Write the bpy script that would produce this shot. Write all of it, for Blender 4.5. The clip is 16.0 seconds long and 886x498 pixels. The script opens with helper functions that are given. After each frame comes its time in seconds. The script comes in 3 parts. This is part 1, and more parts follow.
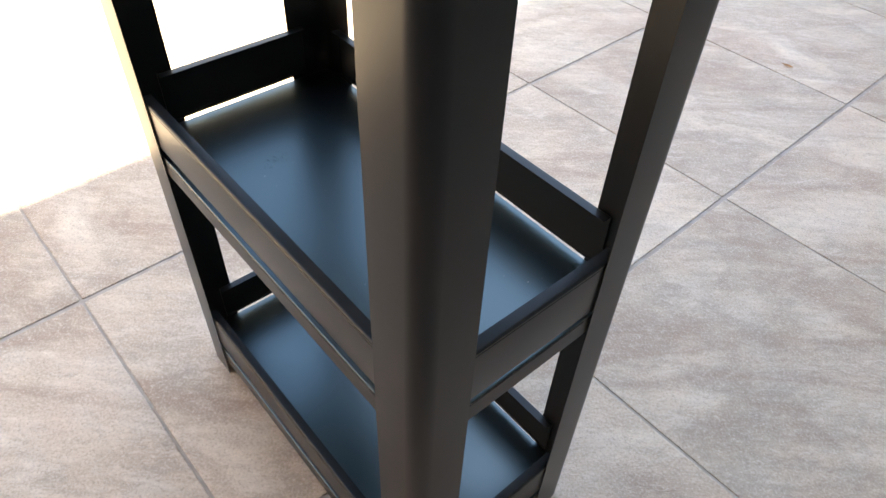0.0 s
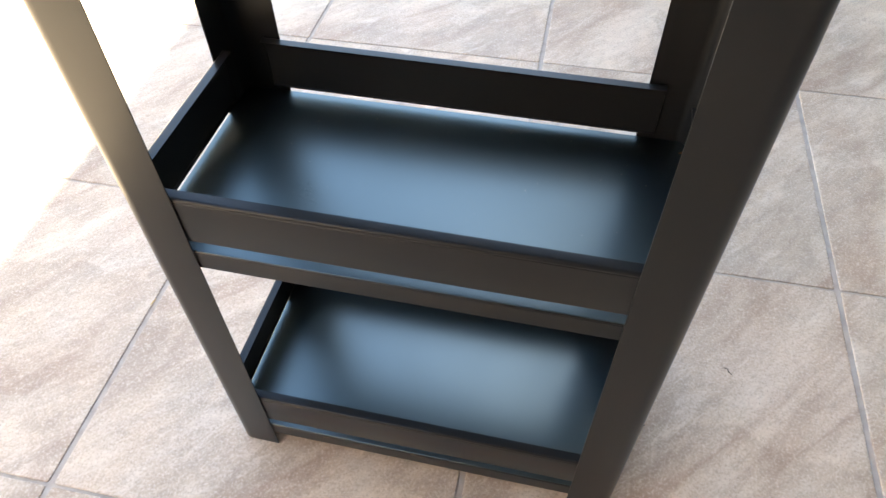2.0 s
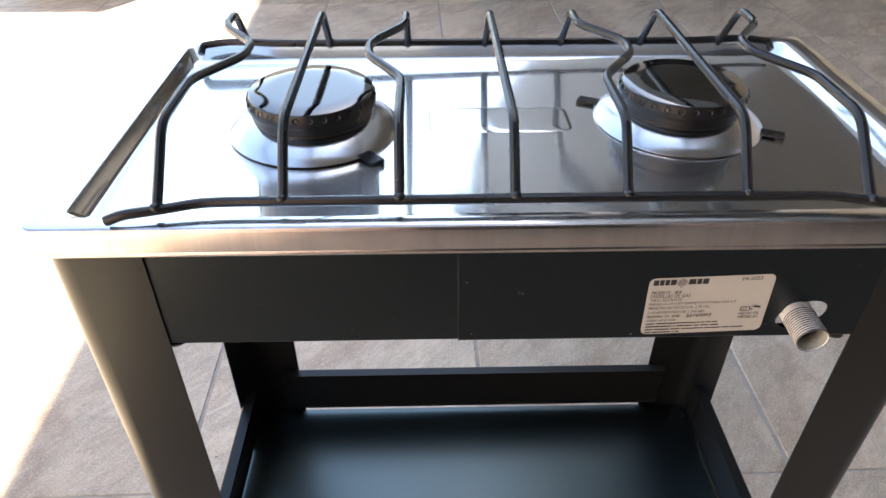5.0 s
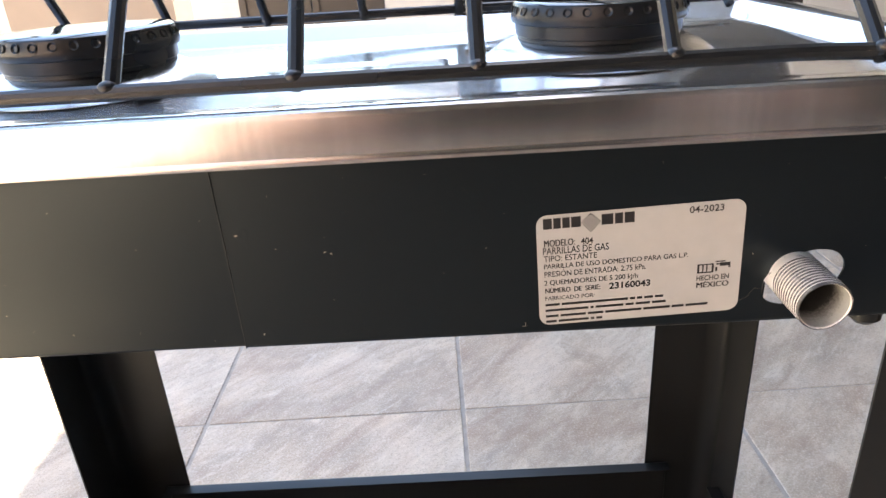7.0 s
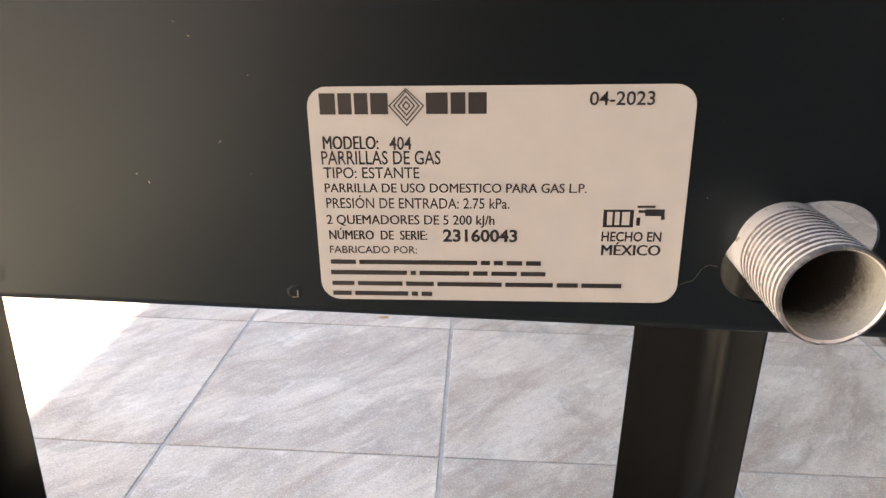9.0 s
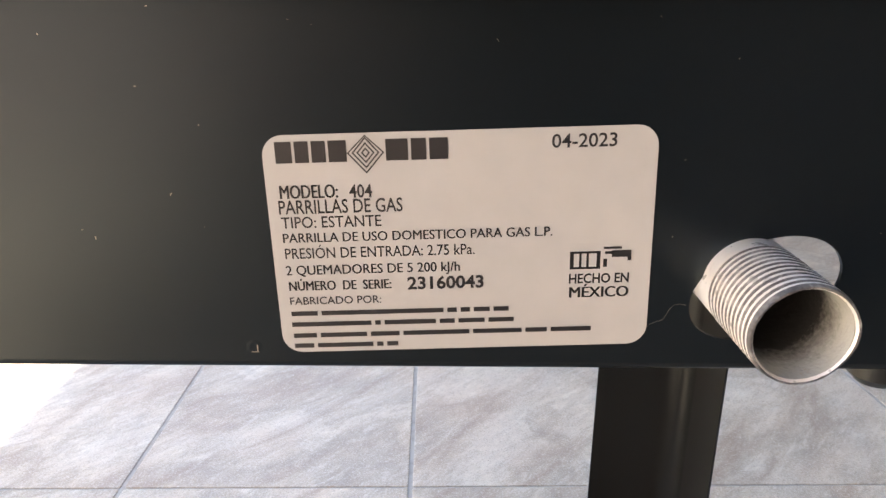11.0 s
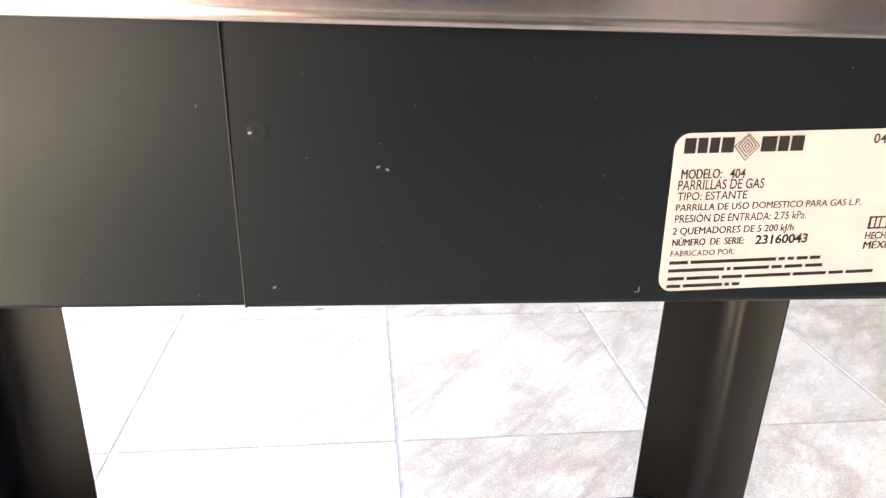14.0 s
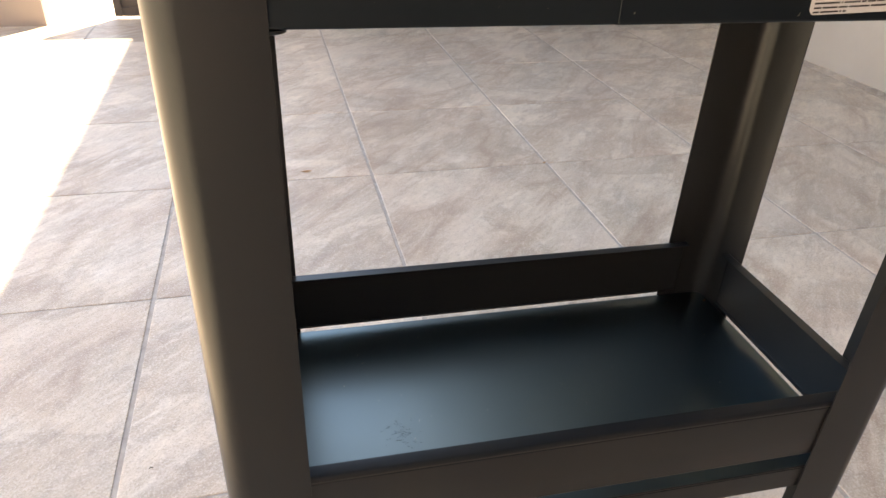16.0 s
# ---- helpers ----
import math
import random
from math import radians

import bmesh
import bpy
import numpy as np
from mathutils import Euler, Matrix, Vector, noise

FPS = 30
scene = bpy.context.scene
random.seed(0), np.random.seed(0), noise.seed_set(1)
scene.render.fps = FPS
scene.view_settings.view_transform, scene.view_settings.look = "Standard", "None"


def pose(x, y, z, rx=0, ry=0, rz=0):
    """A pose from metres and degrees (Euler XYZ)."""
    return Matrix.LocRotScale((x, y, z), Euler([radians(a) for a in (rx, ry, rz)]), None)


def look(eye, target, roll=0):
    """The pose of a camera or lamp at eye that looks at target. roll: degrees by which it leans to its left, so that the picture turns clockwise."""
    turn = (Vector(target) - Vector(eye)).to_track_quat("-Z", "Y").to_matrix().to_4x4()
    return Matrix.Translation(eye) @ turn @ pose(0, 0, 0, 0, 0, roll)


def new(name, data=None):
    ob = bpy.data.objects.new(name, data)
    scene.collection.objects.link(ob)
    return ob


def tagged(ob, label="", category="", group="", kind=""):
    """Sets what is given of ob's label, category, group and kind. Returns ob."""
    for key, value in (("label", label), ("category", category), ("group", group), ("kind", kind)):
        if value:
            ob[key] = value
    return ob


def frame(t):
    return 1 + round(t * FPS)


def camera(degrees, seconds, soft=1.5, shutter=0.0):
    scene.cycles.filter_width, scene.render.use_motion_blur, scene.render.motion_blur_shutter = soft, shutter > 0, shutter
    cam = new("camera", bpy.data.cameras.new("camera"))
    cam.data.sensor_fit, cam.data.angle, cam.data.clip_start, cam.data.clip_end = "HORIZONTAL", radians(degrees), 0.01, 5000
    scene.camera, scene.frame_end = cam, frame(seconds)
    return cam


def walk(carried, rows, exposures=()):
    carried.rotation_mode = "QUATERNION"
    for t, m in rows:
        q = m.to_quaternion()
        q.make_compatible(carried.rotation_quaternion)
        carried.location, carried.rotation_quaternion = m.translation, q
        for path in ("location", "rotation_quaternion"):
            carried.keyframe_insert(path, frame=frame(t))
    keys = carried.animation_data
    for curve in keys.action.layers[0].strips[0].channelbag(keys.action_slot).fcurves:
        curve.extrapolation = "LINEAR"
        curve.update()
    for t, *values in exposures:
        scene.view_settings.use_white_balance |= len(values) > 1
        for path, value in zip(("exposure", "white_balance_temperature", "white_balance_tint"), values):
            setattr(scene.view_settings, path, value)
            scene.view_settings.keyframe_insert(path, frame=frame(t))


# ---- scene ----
cam = camera(65.63, 16.0)
PATH = [
    (0, (0.5130, -0.1913, 1.0078), (-0.1621, 0.4280, 0.0855), 3.00),
    (0.5, (0.4534, -0.2826, 1.0234), (-0.0707, 0.4155, 0.0601), -0.27),
    (1, (0.3742, -0.4054, 1.0353), (-0.0190, 0.3888, 0.0841), 1.23),
    (1.5, (0.2634, -0.4300, 1.0158), (-0.0396, 0.3706, 0.0373), -0.92),
    (2, (0.1420, -0.3961, 1.0167), (-0.0537, 0.4226, 0.0260), -1.14),
    (2.5, (0.0518, -0.4073, 1.0178), (-0.0337, 0.4277, 0.0251), -1.72),
    (3, (-0.0564, -0.4606, 1.0618), (-0.0608, 0.4085, 0.0950), -1.10),
    (3.5, (-0.0966, -0.4416, 1.1361), (-0.0459, 0.4656, 0.2064), -0.97),
    (4, (-0.0855, -0.3728, 1.1952), (-0.0435, 0.5909, 0.3238), 0.23),
    (4.2, (-0.0808, -0.3508, 1.2131), (-0.0281, 0.6313, 0.3630), 0.93),
    (6.3, (0.0124, -0.2965, 1.0774), (-0.0411, 1.2348, 0.2319), -1.42),
    (6.5, (0.0232, -0.2793, 1.0577), (-0.0151, 1.2786, 0.2616), -1.81),
    (7, (0.0503, -0.2384, 1.0151), (0.0199, 1.3591, 0.3013), -3.59),
    (7.5, (0.0805, -0.2156, 0.9777), (-0.0233, 1.3808, 0.2684), -0.83),
    (8, (0.1010, -0.1867, 0.9585), (-0.0008, 1.4243, 0.2826), 0.69),
    (8.5, (0.1150, -0.1581, 0.9482), (0.0312, 1.4716, 0.3160), 0.93),
    (9, (0.1181, -0.1399, 0.9376), (0.0195, 1.4988, 0.3313), 1.15),
    (11.5, (0.1163, -0.1344, 0.9414), (0.1256, 1.5396, 0.4313), 0.19),
    (12, (0.1034, -0.1382, 0.9406), (0.0961, 1.5469, 0.4685), 0.21),
    (12.5, (0.0898, -0.1374, 0.9476), (0.1211, 1.5292, 0.4148), -0.01),
    (13, (0.0739, -0.1439, 0.9460), (0.1763, 1.5286, 0.4412), 0.91),
    (13.5, (0.0506, -0.1575, 0.9499), (0.1738, 1.5184, 0.4614), 0.51),
    (14, (-0.0001, -0.1773, 0.9558), (0.1710, 1.4450, 0.3224), 1.89),
    (14.5, (-0.0461, -0.2148, 0.9482), (0.1327, 1.3626, 0.2119), 4.02),
    (15, (-0.0968, -0.2646, 0.9417), (0.1283, 1.2757, 0.1423), 4.31),
    (15.5, (-0.1589, -0.3215, 0.9500), (0.1771, 1.1797, 0.1157), 5.27),
    (16, (-0.2184, -0.3570, 0.9527), (0.1401, 1.1047, 0.0596), 2.33),
]
EXPOSURES = [(0.0, 3.25, 8200, 8), (0.5, 3.42, 8150, 7), (1.0, 3.45, 8100, 7), (2.0, 3.55, 8100, 7), (2.5, 3.65, 8000, 7), (3.0, 3.58, 7900, 7), (3.5, 3.36, 7900, 7), (4.0, 3.28, 8000, 7), (4.2, 2.82, 8000, 8), (6.5, 3.0, 7600, 10), (7.5, 3.4, 7800, 9), (8.0, 3.3, 7700, 9), (9.2, 3.25, 7800, 9), (11.5, 3.4, 7400, 8), (13.0, 3.78, 7400, 8), (13.5, 3.95, 7500, 8), (14.0, 4.35, 7700, 9), (14.5, 3.55, 8100, 9), (15.0, 3.12, 8650, 10), (15.5, 3.4, 8500, 10), (16.0, 3.25, 8700, 11)]
walk(cam, [(t, look(eye, target, roll)) for t, eye, target, roll in PATH], EXPOSURES)

# ---- world, sun ----
SUN_EL, SUN_AZ = 58.0, 32.6          # degrees above the horizon; degrees from +y towards +x
world = bpy.data.worlds.new("sky")
scene.world = world
world.use_nodes = True
wn = world.node_tree.nodes
wn.clear()
w_out, w_bg, w_sky = wn.new("ShaderNodeOutputWorld"), wn.new("ShaderNodeBackground"), wn.new("ShaderNodeTexSky")
w_sky.sky_type, w_sky.sun_disc = "NISHITA", False
w_sky.sun_elevation, w_sky.sun_rotation = radians(SUN_EL), radians(SUN_AZ)
w_sky.air_density, w_sky.dust_density, w_sky.ozone_density = 1.0, 0.5, 2.0
w_bg.inputs["Strength"].default_value = 0.10
world.node_tree.links.new(w_sky.outputs[0], w_bg.inputs[0])
world.node_tree.links.new(w_bg.outputs[0], w_out.inputs[0])

sun_data = bpy.data.lights.new("sun", "SUN")
sun_data.energy, sun_data.angle, sun_data.color = 5.0, radians(0.5), (1.0, 0.955, 0.88)
sun = new("sun", sun_data)
sun_dir = Vector((math.cos(radians(SUN_EL)) * math.sin(radians(SUN_AZ)), math.cos(radians(SUN_EL)) * math.cos(radians(SUN_AZ)), math.sin(radians(SUN_EL))))
sun.matrix_world = look(sun_dir * 20, (0, 0, 0))


# ---- materials ----
def material(name, base, rough=0.5, metal=0.0, spec=0.5):
    m = bpy.data.materials.new(name)
    m.use_nodes = True
    b = m.node_tree.nodes["Principled BSDF"]
    b.inputs["Base Color"].default_value = (*base, 1)
    b.inputs["Roughness"].default_value = rough
    b.inputs["Metallic"].default_value = metal
    b.inputs["Specular IOR Level"].default_value = spec
    return m


class Graph:
    """Short-hand for node building."""

    def __init__(self, m):
        self.t, self.b = m.node_tree, m.node_tree.nodes["Principled BSDF"]

    def node(self, kind, **values):
        n = self.t.nodes.new(kind)
        for k, v in values.items():
            n.inputs[k.replace("_", " ")].default_value = v
        return n

    def link(self, a, b):
        self.t.links.new(a, b)

    def coords(self, scale=(1, 1, 1), turn=0.0, kind="Object"):
        tc, mp = self.t.nodes.new("ShaderNodeTexCoord"), self.t.nodes.new("ShaderNodeMapping")
        mp.inputs["Scale"].default_value = scale
        mp.inputs["Rotation"].default_value = (0, 0, radians(turn))
        self.link(tc.outputs[kind], mp.inputs["Vector"])
        return mp

    def noise(self, vec, scale, detail=4.0, rough=0.55, distortion=0.0):
        n = self.node("ShaderNodeTexNoise", Scale=scale, Detail=detail, Roughness=rough, Distortion=distortion)
        self.link(vec, n.inputs["Vector"])
        return n.outputs["Fac"]

    def ramp(self, fac, stops):
        r = self.t.nodes.new("ShaderNodeValToRGB")
        e = r.color_ramp.elements
        while len(e) < len(stops):
            e.new(0.5)
        for el, (p, c) in zip(e, stops):
            el.position, el.color = p, (*c, 1) if len(c) == 3 else c
        self.link(fac, r.inputs["Fac"])
        return r.outputs["Color"]

    def math(self, op, a, b):
        n = self.t.nodes.new("ShaderNodeMath")
        n.operation = op
        for i, v in enumerate((a, b)):
            if isinstance(v, (int, float)):
                n.inputs[i].default_value = v
            else:
                self.link(v, n.inputs[i])
        return n.outputs[0]

    def mix(self, fac, a, b, blend="MIX"):
        n = self.t.nodes.new("ShaderNodeMix")
        n.data_type, n.blend_type = "RGBA", blend
        for s, v in ((n.inputs[0], fac), (n.inputs[6], a), (n.inputs[7], b)):
            if isinstance(v, (int, float)):
                s.default_value = v
            elif isinstance(v, tuple):
                s.default_value = (*v, 1)
            else:
                self.link(v, s)
        return n.outputs[2]

    def bump(self, height, strength, distance=0.001):
        n = self.node("ShaderNodeBump", Strength=strength, Distance=distance)
        self.link(height, n.inputs["Height"])
        self.link(n.outputs[0], self.b.inputs["Normal"])

    def range(self, fac, lo, hi):
        n = self.node("ShaderNodeMapRange", From_Min=0.3, From_Max=0.7, To_Min=lo, To_Max=hi)
        self.link(fac, n.inputs["Value"])
        return n.outputs[0]


def paint(name, base, rough_lo, rough_hi, bump=0.05, spec=0.5, dusty=0.1):
    """Powder-coated sheet steel: faint orange peel, dust and smears in the gloss."""
    m = material(name, base, spec=spec)
    g = Graph(m)
    c = g.coords()
    smear = g.noise(c.outputs[0], 14, 3)
    dust = g.noise(c.outputs[0], 900, 2)
    spot = g.ramp(dust, [(0.70, (0, 0, 0)), (0.76, (1, 1, 1))])
    g.link(g.mix(g.math("MULTIPLY", spot, dusty), base, (0.2, 0.19, 0.17)), g.b.inputs["Base Color"])
    g.link(g.range(smear, rough_lo, rough_hi), g.b.inputs["Roughness"])
    g.bump(g.noise(c.outputs[0], 1500, 2), bump, 0.0003)
    return m


M_BLACK = paint("black_paint", (0.0130, 0.0138, 0.0146), 0.29, 0.31, 0.0, 0.27, 0.0)
M_BLACK.node_tree.nodes["Principled BSDF"].inputs["Specular Tint"].default_value = (0.82, 0.93, 1.0, 1.0)
M_APRON = paint("black_apron_paint", (0.0048, 0.0064, 0.0080), 0.285, 0.31, 0.0, 0.36, 0.0)
M_APRON.node_tree.nodes["Principled BSDF"].inputs["Specular Tint"].default_value = (0.70, 0.88, 1.0, 1.0)
# blue of the reflected sky is put into the shelf's metallic base colour
M_SHELF = paint("black_paint_sky_tinted", (0.092, 0.124, 0.132), 0.32, 0.35, 0.012, 0.5, 0.0)
M_SHELF.node_tree.nodes["Principled BSDF"].inputs["Metallic"].default_value = 1.0
M_CAP = paint("black_enamel", (0.008, 0.008, 0.008), 0.05, 0.09, 0.02, 0.7, 0.0)
M_CAP.node_tree.nodes["Principled BSDF"].inputs["IOR"].default_value = 2.2
M_CAST = paint("black_burner_casting", (0.010, 0.010, 0.010), 0.22, 0.36, 0.15, 0.5, 0.0)
M_ROD = paint("black_wire_coating", (0.012, 0.013, 0.014), 0.20, 0.32, 0.1)

def grain_along_x(g, amount):
    """Brushed sheet: the gloss spreads across the brush lines, which run along x."""
    way = g.t.nodes.new("ShaderNodeCombineXYZ")
    way.inputs[1].default_value = way.inputs[2].default_value = 1.0
    g.link(way.outputs[0], g.b.inputs["Tangent"])
    g.b.inputs["Anisotropic"].default_value = amount


M_STEEL = material("polished_steel", (0.76, 0.775, 0.79), 0.10, 1.0)
g = Graph(M_STEEL)
c = g.coords((4, 300, 6))
streak = g.noise(c.outputs[0], 3, 3)
c2 = g.coords()
g.link(g.range(g.math("ADD", g.math("MULTIPLY", g.noise(c2.outputs[0], 9, 3), 0.6), g.math("MULTIPLY", streak, 0.4)), 0.07, 0.12), g.b.inputs["Roughness"])
grain_along_x(g, 0.30)
g.bump(streak, 0.02, 0.0004)
haze = g.node("ShaderNodeBsdfPrincipled", Base_Color=(0.74, 0.755, 0.77, 1), Roughness=0.36, Metallic=1.0, Anisotropic=0.5)     # fine scratches spread a part of the gloss
g.link(g.b.inputs["Tangent"].links[0].from_socket, haze.inputs["Tangent"])
both = g.t.nodes.new("ShaderNodeMixShader")
both.inputs[0].default_value = 0.20
g.link(g.b.outputs[0], both.inputs[1])
g.link(haze.outputs[0], both.inputs[2])
g.link(both.outputs[0], g.t.nodes["Material Output"].inputs["Surface"])

M_RING = material("turned_steel", (0.70, 0.71, 0.72), 0.22, 1.0)
g = Graph(M_RING)
way = g.t.nodes.new("ShaderNodeTangent")
way.direction_type, way.axis = "RADIAL", "Z"
g.link(way.outputs[0], g.b.inputs["Tangent"])
g.b.inputs["Anisotropic"].default_value = 0.75

M_BRUSHED = material("brushed_steel", (0.56, 0.53, 0.49), 0.24, 1.0)
g = Graph(M_BRUSHED)
c = g.coords((220, 8, 4))
streak = g.noise(c.outputs[0], 2, 4)
c2 = g.coords()
g.link(g.range(g.noise(c2.outputs[0], 12, 3), 0.21, 0.27), g.b.inputs["Roughness"])
grain_along_x(g, 0.85)
# brush streaks, plus wide warm bands that paint in the pink wall's reflection
c3 = g.coords((30, 1.5, 1.5))
glint_bands = g.math("ADD", g.math("MULTIPLY", streak, 0.35), g.math("MULTIPLY", g.noise(c3.outputs[0], 1.6, 4, 0.6), 0.65))
g.link(g.ramp(glint_bands, [(0.34, (0.48, 0.455, 0.442)), (0.52, (0.57, 0.545, 0.53)), (0.68, (0.66, 0.635, 0.62))]), g.b.inputs["Base Color"])

M_ZINC = material("zinc_plated_steel", (0.60, 0.59, 0.56), 0.28, 0.3)
g = Graph(M_ZINC)
c = g.coords()
rust = g.ramp(g.noise(c.outputs[0], 160, 4), [(0.58, (0, 0, 0)), (0.74, (1, 1, 1))])
g.link(g.mix(rust, (0.84, 0.825, 0.80), (0.58, 0.555, 0.52)), g.b.inputs["Base Color"])
g.link(g.range(g.noise(c.outputs[0], 300, 3), 0.24, 0.42), g.b.inputs["Roughness"])
# darker mottled metal for the thread roots and the cut rim
M_DARK_ZINC = material("mottled_dark_zinc", (0.2, 0.2, 0.21), 0.5, 0.3)
g = Graph(M_DARK_ZINC)
c = g.coords()
g.link(g.ramp(g.noise(c.outputs[0], 240, 4, 0.7), [(0.34, (0.06, 0.06, 0.065)), (0.52, (0.13, 0.13, 0.135)), (0.70, (0.36, 0.355, 0.35))]), g.b.inputs["Base Color"])
M_BORE = material("pipe_bore", (0.42, 0.41, 0.37), 0.75, 0.0)
g = Graph(M_BORE)
c = g.coords()
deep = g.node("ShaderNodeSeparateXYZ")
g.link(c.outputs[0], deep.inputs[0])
# shade inside the bore is painted: colour darkens with depth, edge broken by noise
depth_shade = g.math("ADD", g.math("MULTIPLY", g.math("ADD", deep.outputs[1], 0.0190), 80.0), g.math("ADD", g.math("MULTIPLY", g.noise(c.outputs[0], 900, 3, 0.7), 0.55), g.math("MULTIPLY", g.noise(c.outputs[0], 120, 3, 0.6), 0.35)))
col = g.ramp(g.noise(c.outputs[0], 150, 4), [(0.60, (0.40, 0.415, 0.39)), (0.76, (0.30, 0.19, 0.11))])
col = g.mix(g.ramp(depth_shade, [(0.40, (0, 0, 0)), (1.0, (1, 1, 1))]), col, (0.024, 0.025, 0.024))
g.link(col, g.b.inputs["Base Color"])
g.bump(g.noise(c.outputs[0], 700, 3), 0.5, 0.0006)

M_PAPER = material("label_paper", (0.78, 0.76, 0.72), 0.42)
g = Graph(M_PAPER)
c = g.coords()
g.link(g.mix(g.ramp(g.noise(c.outputs[0], 120, 3), [(0.3, (0, 0, 0)), (0.75, (1, 1, 1))]), (0.436, 0.447, 0.452), (0.407, 0.417, 0.422)), g.b.inputs["Base Color"])
M_INK = material("label_ink", (0.012, 0.012, 0.014), 0.45)
M_WELD = material("bare_metal_scuff", (0.42, 0.38, 0.32), 0.35, 0.9)

# floor tile: beige-grey stone look with slanting veins, another cut on every tile
M_TILE = material("stone_tile", (0.4, 0.37, 0.33), 0.45)
g = Graph(M_TILE)
info = g.t.nodes.new("ShaderNodeObjectInfo")
tc = g.t.nodes.new("ShaderNodeTexCoord")
shift = g.t.nodes.new("ShaderNodeCombineXYZ")
g.link(g.math("MULTIPLY", info.outputs["Random"], 37.0), shift.inputs[0])
g.link(g.math("MULTIPLY", info.outputs["Random"], 91.0), shift.inputs[1])
turn = g.t.nodes.new("ShaderNodeMapping")
turn.inputs["Rotation"].default_value = (0, 0, radians(-47))
add = g.t.nodes.new("ShaderNodeVectorMath")
add.operation = "ADD"
g.link(tc.outputs["Object"], turn.inputs["Vector"])
g.link(turn.outputs[0], add.inputs[0])
g.link(shift.outputs[0], add.inputs[1])
long = g.t.nodes.new("ShaderNodeVectorMath")
long.operation = "MULTIPLY"
long.inputs[1].default_value = (1.0, 2.7, 1.0)
g.link(add.outputs[0], long.inputs[0])
thin = g.t.nodes.new("ShaderNodeVectorMath")
thin.operation = "MULTIPLY"
thin.inputs[1].default_value = (1.0, 4.6, 1.0)
g.link(add.outputs[0], thin.inputs[0])
band = g.noise(long.outputs[0], 2.6, 5, 0.58, 0.6)
vein = g.noise(long.outputs[0], 9.0, 6, 0.62, 0.8)
cloud = g.noise(add.outputs[0], 5.0, 4, 0.6)
grain = g.noise(tc.outputs["Object"], 230.0, 3, 0.65)
grit = g.noise(add.outputs[0], 85.0, 5, 0.75)
col = g.ramp(band, [(0.34, (0.390, 0.324, 0.262)), (0.45, (0.500, 0.412, 0.322)), (0.56, (0.580, 0.482, 0.378)), (0.72, (0.680, 0.578, 0.462))])
col = g.mix(g.ramp(cloud, [(0.45, (0, 0, 0)), (0.70, (0.6, 0.6, 0.6))]), col, (0.436, 0.386, 0.328))
slant = g.noise(long.outputs[0], 2.3, 7, 0.6, 0.9)
col = g.mix(g.ramp(slant, [(0.33, (0.45, 0.45, 0.45)), (0.42, (0.2, 0.2, 0.2)), (0.48, (0, 0, 0))]), col, (0.310, 0.240, 0.182))
bend = g.noise(long.outputs[0], 1.35, 4, 0.5, 0.8)
where = g.ramp(g.noise(add.outputs[0], 3.3, 2, 0.5), [(0.40, (0.35, 0.35, 0.35)), (0.56, (1, 1, 1))])
ridge = g.ramp(bend, [(0.415, (0, 0, 0)), (0.485, (0.76, 0.76, 0.76)), (0.520, (0.30, 0.30, 0.30)), (0.575, (0, 0, 0))])
streak = g.noise(thin.outputs[0], 5.0, 6, 0.62, 0.5)
col = g.mix(g.ramp(streak, [(0.30, (0.38, 0.38, 0.38)), (0.44, (0, 0, 0))]), col, (0.330, 0.265, 0.212))
col = g.mix(g.ramp(vein, [(0.54, (0, 0, 0)), (0.70, (0.75, 0.75, 0.75))]), col, (0.675, 0.600, 0.510))
cleft = g.noise(long.outputs[0], 13.0, 9, 0.72, 0.5)
col = g.mix(g.ramp(cleft, [(0.34, (0.55, 0.55, 0.55)), (0.47, (0, 0, 0))]), col, (0.325, 0.255, 0.205))
col = g.mix(g.ramp(cleft, [(0.53, (0, 0, 0)), (0.66, (0.55, 0.55, 0.55))]), col, (0.68, 0.595, 0.505))
land = g.noise(add.outputs[0], 2.4, 6, 0.5, 0.5)
col = g.mix(g.ramp(land, [(0.500, (0, 0, 0)), (0.528, (0.46, 0.46, 0.46)), (0.62, (0.15, 0.15, 0.15))]), col, (0.315, 0.245, 0.190))
col = g.mix(g.ramp(land, [(0.38, (0.45, 0.45, 0.45)), (0.47, (0, 0, 0))]), col, (0.62, 0.50, 0.40))
col = g.mix(g.mix(1.0, ridge, where, "MULTIPLY"), col, (0.330, 0.232, 0.170))
fleck = g.noise(long.outputs[0], 30.0, 6, 0.75, 0.3)
col = g.mix(g.ramp(fleck, [(0.33, (0.34, 0.34, 0.34)), (0.46, (0, 0, 0))]), col, (0.270, 0.218, 0.170))
col = g.mix(g.ramp(fleck, [(0.54, (0, 0, 0)), (0.68, (0.32, 0.32, 0.32))]), col, (0.70, 0.62, 0.525))
col = g.mix(g.ramp(grit, [(0.32, (0.36, 0.36, 0.36)), (0.46, (0, 0, 0))]), col, (0.250, 0.200, 0.155))
col = g.mix(g.ramp(grit, [(0.55, (0, 0, 0)), (0.68, (0.34, 0.34, 0.34))]), col, (0.74, 0.67, 0.575))
col = g.mix(g.ramp(grain, [(0.51, (0, 0, 0)), (0.70, (0.40, 0.40, 0.40))]), col, (0.74, 0.665, 0.57))
col = g.mix(g.ramp(grain, [(0.34, (0.40, 0.40, 0.40)), (0.44, (0, 0, 0))]), col, (0.230, 0.185, 0.145))
tone = g.node("ShaderNodeHueSaturation")
